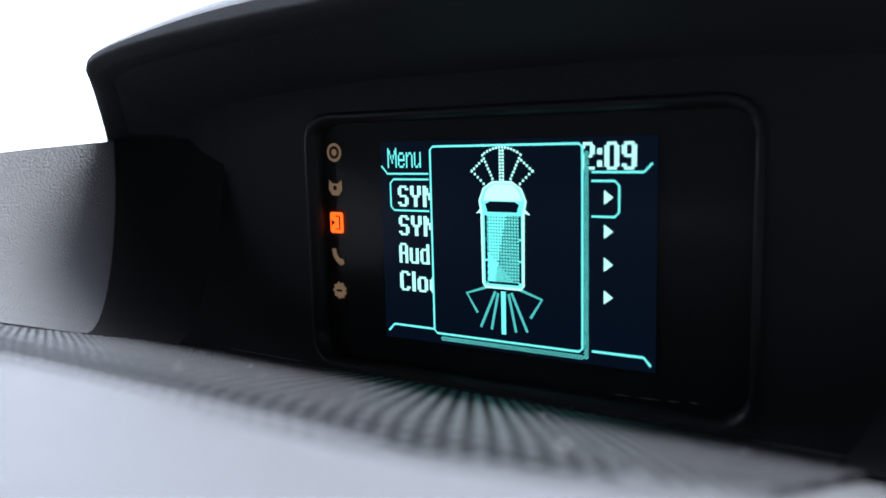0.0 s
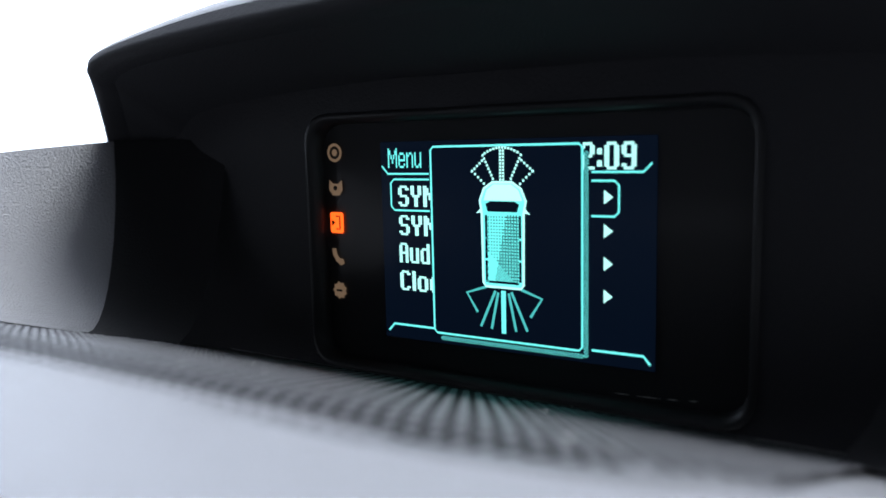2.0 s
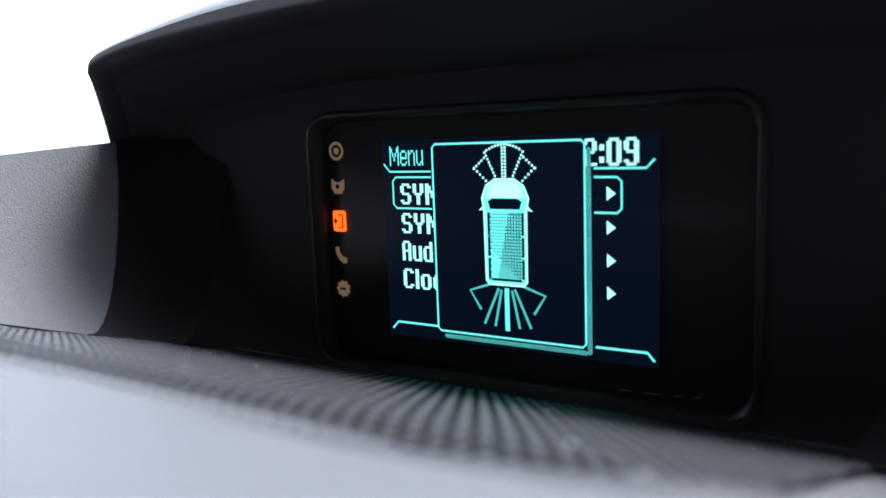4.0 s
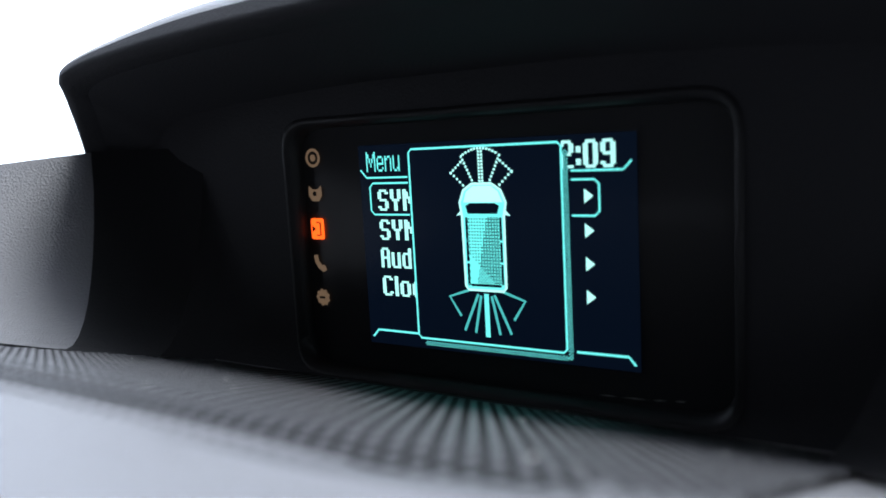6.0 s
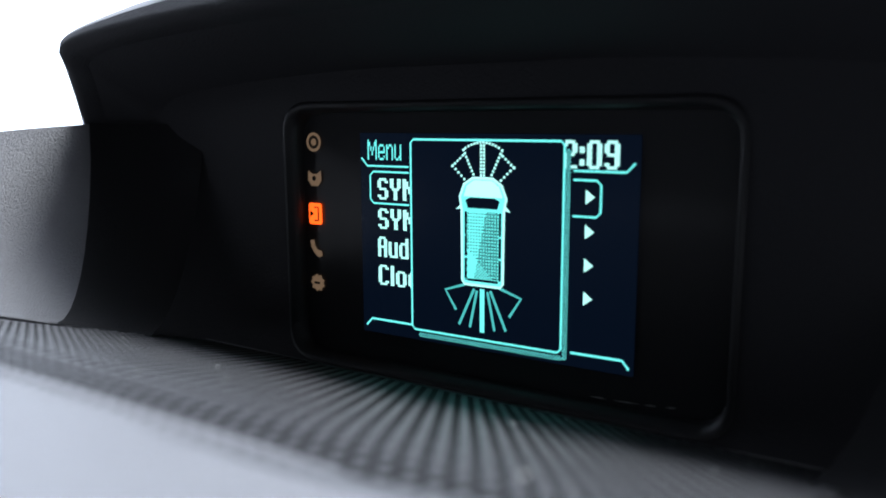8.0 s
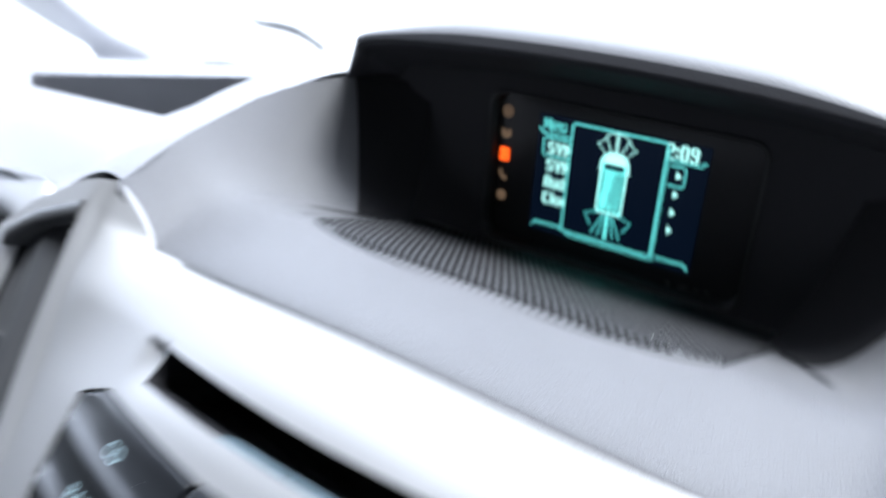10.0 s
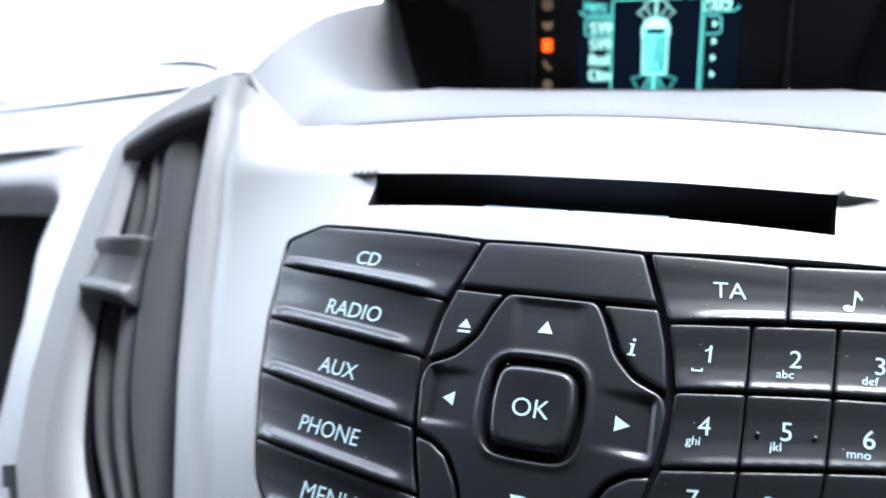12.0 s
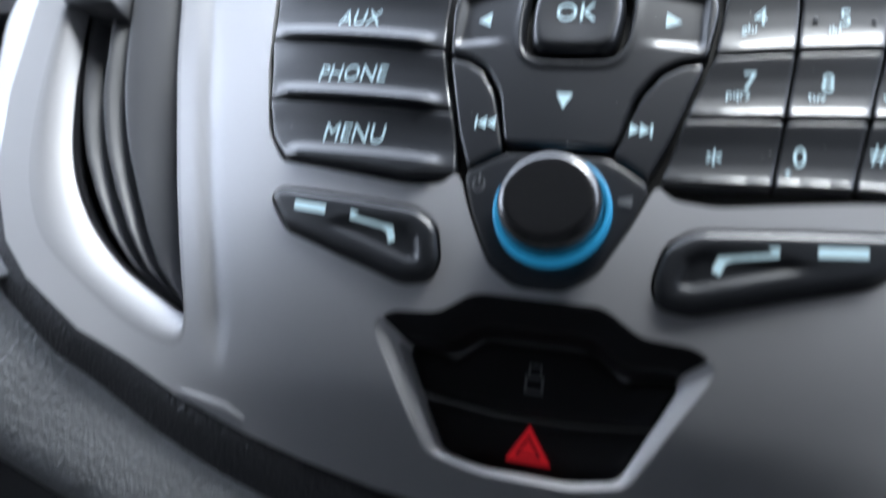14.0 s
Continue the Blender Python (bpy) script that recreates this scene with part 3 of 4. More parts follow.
# ---- hazard and lock switches in their pocket
switches = thing("switch_pocket", "recessed pocket with lock and hazard switches", "switch")
POCKET_IN = rounded([(-36.2, -93), (-33.4, -92), (-22.5, -93.4), (-14, -87.4), (14, -87.4), (22.5, -93.4), (33.4, -92), (36.2, -93), (23.2, -117.8), (12, -120), (-12, -120), (-23.2, -117.8)], 3)
a, b = np.array(POCKET), np.array(POCKET_IN)
rows = []
for w in np.linspace(0, 1, 14):
    p = a * (1 - w) + b * w
    y = face(p[:, 0], p[:, 1]) + 0.2 + 2.6 * min(w / 0.8, 1) ** 1.6 + 8.4 * max(0, (w - 0.8) / 0.2) ** 1.2
    rows.append([(u, v, t) for (u, t), v in zip(p.tolist(), y.tolist())])
    rows[-1].append(rows[-1][0])
top = slice(6, 43)
# the pocket's sides carry their brightness as a paler silver
loft("pocket_wall", [r[42:] + r[1:7] for r in rows], LIT_SILVER, switches, "silver wall of the pocket, coloured paler for the light it catches", CONSOLE)
# the down-facing upper wall is coloured black in place of its shade
loft("pocket_shade", [r[top] for r in rows], BLACK, switches, "upper wall of the pocket, coloured black for its shade", CONSOLE)
LOCK = [(-37, -92), (-34, -91.4), (-22.5, -93.4), (-14, -87.4), (14, -87.4), (22.5, -93.4), (34, -91.4), (37, -92), (31, -103.6), (10, -105.6), (-10, -105.6), (-31, -103.6)]
HAZ = [(-30.6, -104.4), (-10, -106.4), (10, -106.4), (30.6, -104.4), (24, -118.4), (12, -120.4), (-12, -120.4), (-24, -118.4)]
s_sw = lambda x, z, d: face(x, z) + 12.0 - 1.6 * edge(d, 1.4)
k = relief("lock_switch", rounded(LOCK, 1.5, 3), 1.6, s_sw, BLACK, switches, "black switch with a padlock sign", (), 5)
f = front(s_sw, 0.5)
flat_shape("lock_body", [(-2.6, -100), (2.6, -100), (2.6, -95.6), (-2.6, -95.6)], f, GREYPRINT, k)
flat_shape("lock_shackle", [(-1.8, -95.4), (-1.2, -95.4), (-1.2, -93.4), (1.2, -93.4), (1.2, -95.4), (1.8, -95.4), (1.8, -92.8), (-1.8, -92.8)], f, GREYPRINT, k)
flat_shape("lock_face", [(-1.8, -99.2), (1.8, -99.2), (1.8, -96.4), (-1.8, -96.4)], front(s_sw, 0.7), BLACK, k)
k = relief("hazard_switch", rounded(HAZ, 1.5, 3), 1.6, s_sw, BLACK, switches, "black switch with a red triangle", (), 5)
flat_shape("hazard_sign", [(-6.2, -117), (6.2, -117), (0, -107.9)], front(s_sw, 0.7), RED, k)
flat_shape("hazard_inner", [(-3.6, -115.6), (3.6, -115.6), (0, -110.4)], front(s_sw, 0.9), BLACK, k)
flat_shape("hazard_core", [(-2.6, -115.1), (2.6, -115.1), (0, -111.4)], front(s_sw, 1.1), RED, k)

# ---- air vent beside the console
vent = thing("air_vent", "tall curved air vent with grey vanes and a slider", "air vent")
a, b = np.array(VENT_OUT), np.array(VENT_IN)
rows = []
for w in np.linspace(0, 1, 5):
    p = np.array(dense([tuple(q) for q in (a * (1 - w) + b * w).tolist()], 400))
    y = face(p[:, 0], p[:, 1]) - 0.9 * math.sin(math.pi * w) + 6.5 * w ** 2
    rows.append([(u, v, t) for (u, t), v in zip(p.tolist(), y.tolist())])
    rows[-1].append(rows[-1][0])
loft("rim", rows, RIM, vent, "bright silver rim", CONSOLE)
pi_ = dense(VENT_IN, 8)
X, Z = np.array(pi_).T
strip("duct", list(zip(X, face(X, Z) + 5, Z)), list(zip(X + 4, face(X, Z) + 60, Z)), BLACK, vent, "dark duct wall")
relief("duct_back", VENT_IN, 12, lambda x, z, d: face(x, z) + 60, BLACK, vent, "dark duct end")
# lid piece at the top
bl = [(-170, 120.5), (-182, 115.5), (-194, 110), (-203, 103.5), (-210.5, 96.5)]
loft("top_blade", [[(x + dx, float(face(x, z)) + dy, z + dz) for x, z in bl] for dx, dy, dz in ((0, 0.6, -0.3), (0.2, -2.0, -1.5), (0.6, -2.2, -5), (1.2, -1.2, -9), (1.5, 1.5, -10.5), (1.5, 20, -10.5))], SLIDER, vent, "dark blade across the vent's top", CONSOLE)


def vane(k, back):
    """An upright vane between the shares k[0] and k[1] of the opening's width, counted from its inner edge."""
    rows = []
    for z in np.linspace(112, -88, 32):
        r = np.interp(z, [-92, -79, -43, 0, 25, 51, 90, 117], [-113, -120, -134, -150, -157, -164, -170, -173])
        l = np.interp(z, [-92, -84, -76, -64, -51, -34, -8, 24, 66, 95, 117], [-113, -131, -149, -165, -177, -187, -195, -201, -204, -206, -176])
        w = r - l
        sway = 0.10 * math.sin((z - 70) / 26.0) * sm(40, 70, z) - 0.10 * sm(-10, -60, z)
        a, b = r - w * (k[0] + (sway if k[0] else 0)), r - w * (k[1] + sway + k[2] * sm(-30, 30, z).item())
        y = 27.8 - 0.046 * z + back
        prof = [(a, y + 24), (a, y + 14), (a * 0.85 + b * 0.15, y + 9.5), (a * 0.62 + b * 0.38, y + 6), (a * 0.3 + b * 0.7, y + 4.2), (b + 1.6, y + 3.4), (b + 0.3, y + 3.7), (b, y + 5), (b + 0.8, y + 8), (b + 5, y + 26)]
        rows.append([(px, py, z) for px, py in prof])
    return loft("vane", rows, VANE, vent, "", CONSOLE)


vane((0.0, 0.5, 0.0), -1)
vane((0.53, 0.73, 0.0), 1)
vane((0.76, 0.96, 0.05), 3)
# the slider: a block with a dished front between a bevelled top and a thick rounded foot
rows = []
for k, cut in ((0.0, 4.0), (0.015, 1.2), (0.06, 0.0), (0.5, 0.0), (0.9, 0.0), (0.97, 1.2), (1.0, 5.0)):
    rows.append([(-210.5 + 26.5 * k + lean, y + (cut if y < 36 else 0), z + (1.2 - 2.4 * k) * (z < 40) + 2.4 * k * (z > 44))
                 for y, z, lean in ((40, 50, 0), (27, 50.4, 0), (24.6, 50, 0), (24.0, 48.8, 0), (24.6, 47, 0), (26.2, 43.6, 0), (26.6, 42.4, 0), (26.4, 37, 0.4), (26.4, 32, 0.9),
                                    (26.0, 30.6, 1.2), (23.4, 28.2, 1.5), (22.8, 26.6, 1.7), (23.4, 24.4, 1.9), (25.6, 23.2, 2), (40, 23, 2))])
rows = [[(x, 40, z) for x, y, z in rows[0]]] + rows + [[(x, 40, z) for x, y, z in rows[-1]]]
loft("slider", rows, SLIDER, vent, "dark grey dished slider on the vanes", CONSOLE)

# ---- gasket and lower dashboard
low = dense([p for p in OUTLINE if p[1] < -40 and p[0] < 100], 8)[:-40]
low = [p for p in low if p[1] < -60 or p[0] < -150]
foot_line = [p for p in low if p[1] < -78]


def away(x, z):
    return Vector((x + 20, z + 20)).normalized() if x < -30 else Vector((-0.15 if x < 0 else 0, -1)).normalized()


rows = [[(x + away(x, z).x * k, float(face(x, z)) + dy, z + away(x, z).y * k) for x, z in low] for k, dy in ((-2, 8), (0.2, 5), (1.5, 3.6), (4, 3.8), (8, 5.2), (12, 7.2), (17, 9.5), (20, 13), (21, 17))]
gasket = tagged(loft("fascia_gasket", rows, GASKET, None, "", CONSOLE), "black grained gasket along the fascia's lower edge", "gasket")


def dash_row(x, z, ks, dy):
    o = away(x, z)
    foot = -140 - 0.38 * max(0, x + 150)
    end = min(115, (foot - z) / min(o.y, -0.05)) if x < -60 else 50
    return [(x + o.x * (9 + k * (end - 9)), float(face(x, z)) + 9 + 0.1 * k * end + d, z + o.y * (9 + k * (end - 9))) for k, d in zip(ks, dy)]


rows = [dash_row(x, z, (0, 0.1, 0.3, 0.5, 0.7, 0.85, 0.95, 0.99, 1.0), (0, -1, -2, -2, -1.5, 0, 2, 5, 12)) for x, z in foot_line]
tagged(loft("lower_dashboard", rows, LOWER, None, "", CONSOLE), "dark grained plastic lower dashboard below the console", "dashboard", kind="structure")
# the knee panel lies in shadow, which is put in as black colour
rows = [dash_row(x, z, (0.9, 1.3, 2.0, 4.0), (22, 16, 20, 40)) for x, z in foot_line]
tagged(loft("knee_panel", rows, BLACK, None, "", CONSOLE), "knee panel below the dashboard, coloured black for its shade", "panel", kind="structure")

# ---- instrument cluster binnacle
cl = thing("instrument_binnacle", "grey instrument binnacle frame around a dark opening", "binnacle")
OPENING = rounded([(-690, 95), (-440, 95), (-330, 96), (-312, 94), (-314, 60), (-297, 2), (-269, -46), (-266, -58), (-301, -71), (-322, -80), (-690, -150)], 9, 6)
FRAME = [(-760, 96), (-460, 121), (-310, 126), (-283, 123), (-261, 117), (-236, 116), (-205, 112), (-209, 94), (-214, 60), (-215, 23), (-212, -14), (-204, -48), (-190, -70), (-196, -84), (-235, -93), (-300, -118), (-560, -190), (-760, -240)]


def frame_depth(x, z, d):
    flat = 37 + 0.56 * np.clip(-219 - x, 0, 79) + 0.1 * np.maximum(-298 - x, 0)
    return flat + 7 * (1 - edge(gap(OPENING, x, z), 11))


relief("frame", FRAME, 7, frame_depth, SILVER, cl, "", [OPENING], 30, rings=(1.0, 2.5, 5.0))
lip = [(-262, -40), (-262, -52), (-266, -61), (-280, -67), (-301, -73.5), (-322, -82), (-400, -98), (-560, -128)]
off = [(0, 9, 0), (2, 1.5, -1.5), (4.5, -2, -4), (7, -1, -7), (9, 3, -9)]
loft("lower_lip", [[(x + a * min(1, max(0.3, (z + 75) / 20)), float(frame_depth(np.array([x]), np.array([z - 60.0]), 0)[0]) + b, z + c * min(1, 0.3 + (-40 - z) / 25)) for x, z in lip] for a, b, c in off], RIM, cl, "pale curved lower lip", CONSOLE)
loft("floor_panel", [[(x, 37 + 0.56 * (-219 - x) + 8 + k, -70 + (x + 266) * 0.25 * (x < -266) + k * h) for k, h in ((0, 0.2), (30, 0.25), (60, 0.35), (95, 0.42), (130, 0.5))] for x in (-250, -300, -360, -460, -700)], LOWER, cl, "dark grained floor of the opening", CONSOLE)
loft("instrument_face", [[(x, 190 - 0.4 * (x + 250) + k, 2 - 0.2 * (x + 250) + h) for k, h in ((0, -20), (2, 8), (8, 40), (12, 52))] for x in (-235, -320, -420, -700)], LOWER, cl, "dim grey instrument cover", CONSOLE)
# an added black plate stands in for the unlit space behind the instruments
box("dark_backing", -760, -225, 300, 310, -200, 260, BLACK, cl, "black backing plate in place of the dark space behind the instruments")

# ---- upper dashboard, shelf, hood and display, in level coordinates
RIDGE_Y, RIDGE_Z = [99, 104, 137, 180, 205, 237, 262, 330], [94, 96, 109, 122, 126.5, 132, 133, 128]


def ridge(y):
    return float(np.interp(y, RIDGE_Y, RIDGE_Z))


FLOOR_Y, FLOOR_Z = [96.5, 99, 104, 112, 120, 128, 136, 145, 153, 262], [69.4, 70.9, 73.2, 76.6, 79.8, 82.6, 84.4, 84.6, 83.2, 55.6]


def floor_z(y):
    return np.interp(y, FLOOR_Y, FLOOR_Z)


shelf = thing("dashboard_shelf", "grained grey shelf below the display with a dimpled inlay", "dashboard")
ys = [96.5, 97.5, 99, 101.5, 104, 108, 112, 116, 120, 124, 128, 132, 136, 140, 145, 152, 160, 170, 180, 190, 200, 210, 220, 223, 226, 229, 232, 235, 238, 241, 244, 247, 249.5, 251.5, 253.5]
def tray_row(y):
    """One cross line of the shelf: the outer wall, its foot, the floor, and the same mirrored."""
    turn = 1 - math.sqrt(max(0, 1 - (max(0, y - 196) / 58.0) ** 2))     # the walls turn inwards to meet the display
    xb = float(np.interp(y, [97, 130, 180, 262], [134, 131, 125, 118])) - 34 * turn
    xr = float(np.interp(y, [97, 110, 140, 262], [158, 161, 164, 168])) - 62 * turn
    zf, zr = float(floor_z(y)), max(ridge(y), float(floor_z(y)) + 20)
    if y < 96:
        zf, zr = zf - 7, zr - 7
    half = []
    for t in np.linspace(0, 1, 11):                       # wall with a fillet at its foot
        half.append((-(xr + (xb - xr) * t), zr + (zf - zr) * (1 - (1 - t) ** 2.0)))
    fl = [(-xb + 6, zf - 0.8), (-xb + 14, zf - 1.0)] + [(x, zf - 1.0 + 1.0 * sm(xb - 16, xb - 40, abs(x)).item()) for x in np.linspace(-xb + 24, 0, 12)]
    left = half + fl
    loop = left + [(-x, z) for x, z in left[-2::-1]]
    near = sm(140, 97, y).item()
    u = lambda x: max(0.0, 1 - (x / 134) ** 2)
    back = sm(150, 236, y).item()
    n = len(loop)
    pull = [min(i, n - 1 - i) for i in range(n)]
    pull = [(i / 10.0) ** 1.2 if i <= 10 else max(0.0, 1 - (i - 10) * 0.3) for i in pull]
    loop = [(x, z + (float(floor_z(y - 46 * back * p)) - float(floor_z(y)) if i > 9 and i < n - 10 else (float(floor_z(y - 46 * back * p)) - float(floor_z(y))) * p)) for i, ((x, z), p) in enumerate(zip(loop, pull))]
    shift = [46 * back * p for p in pull]
    return [(x, y - d - (15.0 * u(x) - 3.4 * u(x) ** 2) * near, z + (7.0 * u(x) + 1.8 * u(x) ** 2) * near) for (x, z), d in zip(loop, shift)]


loft("tray", [tray_row(y) for y in [95.5] + ys], TRAY, shelf)
# an added black sheet on the inner end of both walls paints the hood's shade; its edge drops from the hood's foot down
# to the floor
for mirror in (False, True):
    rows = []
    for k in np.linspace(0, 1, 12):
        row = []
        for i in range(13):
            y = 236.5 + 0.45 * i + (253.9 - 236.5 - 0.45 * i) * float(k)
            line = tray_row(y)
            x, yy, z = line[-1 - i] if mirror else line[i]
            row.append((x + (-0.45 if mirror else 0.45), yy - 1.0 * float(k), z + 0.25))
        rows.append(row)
    loft("cavity_shade", rows, HOOD_SHADE, shelf, "black sheet that paints the shade under the hood")

# dimpled inlay: a hexagonal field of small studs in an arc-shaped panel
INLAY = [(-92, 153)] + [(92 * math.sin(a), 153 - 22 * math.cos(a) ** 0.8) for a in np.linspace(-1.4, 1.4, 24)] + [(92, 153), (100, 246), (-100, 246)]
v, f, loops = fill(INLAY, 8)
mesh_object("inlay", [(x, y, float(floor_z(y)) + 0.35) for x, y in v], f, INLAID, shelf, "grey inlay panel", TO_WORLD)
verts, faces = [], []
a = 3.6
for r, y in enumerate(np.arange(130, 245.5, a * 0.866)):
    xs = np.arange(-100, 100, a) + (a / 2 if r % 2 else 0)
    yy = np.full(xs.shape, y)
    ok = inside(INLAY, xs, yy) & (gap(INLAY, xs, yy) > 1.2)
    for x in xs[ok]:
        z = float(floor_z(y)) + 0.36
        o = len(verts)
        for w, h in ((1.04, -0.1), (1.02, 0.02), (0.9, 0.07), (0.45, 0.09)):      # a low round dome
            verts += [(x + w * math.cos(q), y + w * math.sin(q), z + h) for q in np.arange(8) * math.pi / 4 + math.pi / 8]
        verts.append((x, y, z + 0.095))
        faces += [(o + 8 * k + i, o + 8 * k + (i + 1) % 8, o + 8 * k + 8 + (i + 1) % 8, o + 8 * k + 8 + i) for k in range(3) for i in range(8)] + [(o + 24 + i, o + 24 + (i + 1) % 8, o + 32) for i in range(8)]
tagged(mesh_object("studs", verts, faces, STUD, shelf, "field of small dark raised studs", TO_WORLD), kind="stuff")
front_arc = [(92 * math.sin(a), 153 - 22 * math.cos(a) ** 0.8) for a in np.linspace(-1.4, 1.4, 60)]
loft("inlay_border", [[(x * (1 - dy * 0.006), y + dy, float(floor_z(y + dy)) + dz) for x, y in front_arc] for dy, dz in ((-0.4, 0.2), (0.4, 0.6), (2.4, 0.62), (3.0, 0.3))], STUD, shelf, "smooth border round the studs", TO_WORLD)
strip("inlay_edge", [(x, 246.6, float(floor_z(246.6)) + 0.9) for x in np.linspace(-100, 100, 21)], [(x, 247.3, float(floor_z(247.3)) + 0.5) for x in np.linspace(-100, 100, 21)], SOFT, shelf, "thin raised edge", TO_WORLD, False)
strip("inlay_gap", [(-101, 150, floor_z(150) + 0.4), (-101.5, 250, floor_z(250) + 0.4)], [(-99.6, 150, floor_z(150) + 0.45), (-100, 250, floor_z(250) + 0.45)], BLACK, shelf, "dark joint", TO_WORLD, False)

verts, faces = [], []
rng = random.Random(4)
for x, y, r in [(27.9, 243.5, 0.7), (-128, 240, 0.9), (40, 200, 0.5), (-20, 180, 0.4), (66, 150, 0.5)] + [(rng.uniform(-95, 95), rng.uniform(140, 243), rng.uniform(0.15, 0.35)) for _ in range(40)]:
    o, z = len(verts), float(floor_z(y)) + 0.9
    verts += [(x + r * math.cos(a) * rng.uniform(0.6, 1), y + r * math.sin(a) * rng.uniform(0.6, 1), z) for a in np.arange(5) * 1.2566] + [(x, y, z + r * 0.5)]
    faces += [(o + i, o + (i + 1) % 5, o + 5) for i in range(5)]
tagged(mesh_object("dust", verts, faces, DUST_GLINT, shelf, "pale specks of dust", TO_WORLD, True), kind="stuff")

# hood: a lip, an inner roof and an outer skin
ARCH = [(-170, 251, 122), (-160, 242, 130), (-150, 233, 138), (-140, 223.5, 146), (-133, 217, 150.5), (-130, 213.2, 153.4), (-124, 212.4, 155.8), (-110, 212, 158), (-80, 212.2, 160.4), (-40, 212.4, 162.2), (0, 212.5, 162.8)]
ARCH = ARCH + [(-x, y, z) for x, y, z in ARCH[-2::-1]]
for _ in range(2):                                    # corners cut twice
    ARCH = [ARCH[0]] + [tuple(u * (1 - t) + v * t for u, v in zip(p, q)) for p, q in zip(ARCH, ARCH[1:]) for t in (0.25, 0.75)] + [ARCH[-1]]
hood = thing("display_hood", "black grained hood over the dashboard display", "dashboard")


def arch(dy, shrink, dz):
    return [(x * shrink, y + dy, z + dz) for x, y, z in ARCH]


def lip_row(dy, dz):
    """A line of the lip: dy back and dz up at the middle, less towards the corners."""
    return [(x * (1 + dz * 0.0022), y + dy * (0.45 + 0.55 * sm(134, 60, abs(x)).item()), z + dz * (0.35 + 0.65 * sm(134, 60, abs(x)).item())) for x, y, z in ARCH]


loft("lip_edge", [arch(9, 0.985, -3.5), arch(3.5, 0.99, -3.2), arch(0.8, 0.996, -1.8), arch(0, 1.0, -0.4), lip_row(0.6, 1.0), lip_row(2.4, 4.6)], LINER, hood, "black inner edge")
loft("lip", [lip_row(2.4, 4.6), lip_row(3.2, 5.8), lip_row(5.0, 7.6), lip_row(8.0, 9.2), lip_row(12, 10.2)], SOFT, hood, "rounded grained lip")
inner = [arch(9, 0.985, -3.5), arch(20, 0.975, -8), [(x * 0.96, max(y + 30, 250), z - 14) for x, y, z in ARCH], [(x * 0.94, 262, z - 22) for x, y, z in ARCH]]
loft("inner_roof", inner, LINER, hood, "black inside of the hood")
outer = [lip_row(12, 10.2), lip_row(24, 10.6), arch(45, 1.05, 8), arch(110, 1.12, -4), arch(220, 1.25, -40), arch(330, 1.4, -85)]
loft("outer_skin", outer, SOFT, hood, "grey top of the hood")

SCREEN = TO_WORLD @ Matrix.Translation((0, 0.1, -1.45))
# display unit
DY = lambda z: 256.5 + (130 - z) * 0.077           # the screen's plane
dsp = thing("dashboard_display", "black dashboard display with a lit cyan parking screen", "display")
WINDOW = rounded([(-68, 61), (68, 61), (68, 139), (-68, 139)], 9)
WALL = [(-150, 40), (150, 40), (160, 120), (150, 150), (-150, 150), (-160, 120)]
relief("surround", WALL, 12, lambda x, z, d: DY(z) - 6, LINER, dsp, "black surround", [WINDOW], 0, SCREEN)
wl = rounded([(-68, 61), (68, 61), (68, 139), (-68, 139)], 9)
w2 = rounded([(-69.8, 59.2), (69.8, 59.2), (69.8, 140.8), (-69.8, 140.8)], 10)
rows = [[(x, DY(z) - 6, z) for x, z in w2], [(x * 0.993, DY(z) - 6.5, z) for x, z in w2], [(x, DY(z) - 6.6, z) for x, z in wl], [(x * 0.985, DY(z) + 0.4, 100 + (z - 100) * 0.975) for x, z in wl]]
rows = [r + [r[0]] for r in rows]
loft("window_rim", rows, BEZEL, dsp, "thin raised rim", SCREEN)
flat_z = lambda off: (lambda x, z: DY(np.asarray(z)) - off)
relief("glass", WINDOW, 20, lambda x, z, d: DY(z) + 0.2, GLOSS, dsp, "black display glass", (), 0, SCREEN)
# pale slivers paint the glint along a scratch at the glass's lower edge
for x0, x1, z0, z1 in ((31.8, 37, 63.1, 63.25), (38, 45.5, 63.2, 63.5), (46.5, 50, 63.6, 63.8), (52, 55, 64.0, 64.3)):
    flat_shape("painted_glint", [(x0, z0), ((x0 + x1) / 2, (z0 + z1) / 2 - 0.15), (x1, z1), ((x0 + x1) / 2, (z0 + z1) / 2 + 0.15)], flat_z(0.05), DUST_GLINT, dsp, "pale sliver painted for the glint of a scratched glass edge", SCREEN)
scr = flat_shape("screen", [(-43.6, 70.5), (43.6, 70.5), (43.6, 132), (-43.6, 132)], flat_z(0.2), NAVY, dsp, "lit navy screen", SCREEN)


def stroke(name, pts, w, mat, off=0.5, closed=False):
    """A lit line of width w on the screen."""
    P = [Vector(p) for p in pts]
    n = len(P)
    a, b = [], []
    for i in range(n):
        p, q = (P[i - 1], P[(i + 1) % n]) if closed else (P[max(i - 1, 0)], P[min(i + 1, n - 1)])
        d = (q - p).normalized()
        nrm = Vector((-d.y, d.x)) * w / 2
        a.append(P[i] + nrm)
        b.append(P[i] - nrm)
    dep = flat_z(off)
    mk = lambda l: [(p.x, float(dep(p.x, p.y)), p.y) for p in l]
    return strip(name, mk(a), mk(b), mat, scr, "", SCREEN, closed)


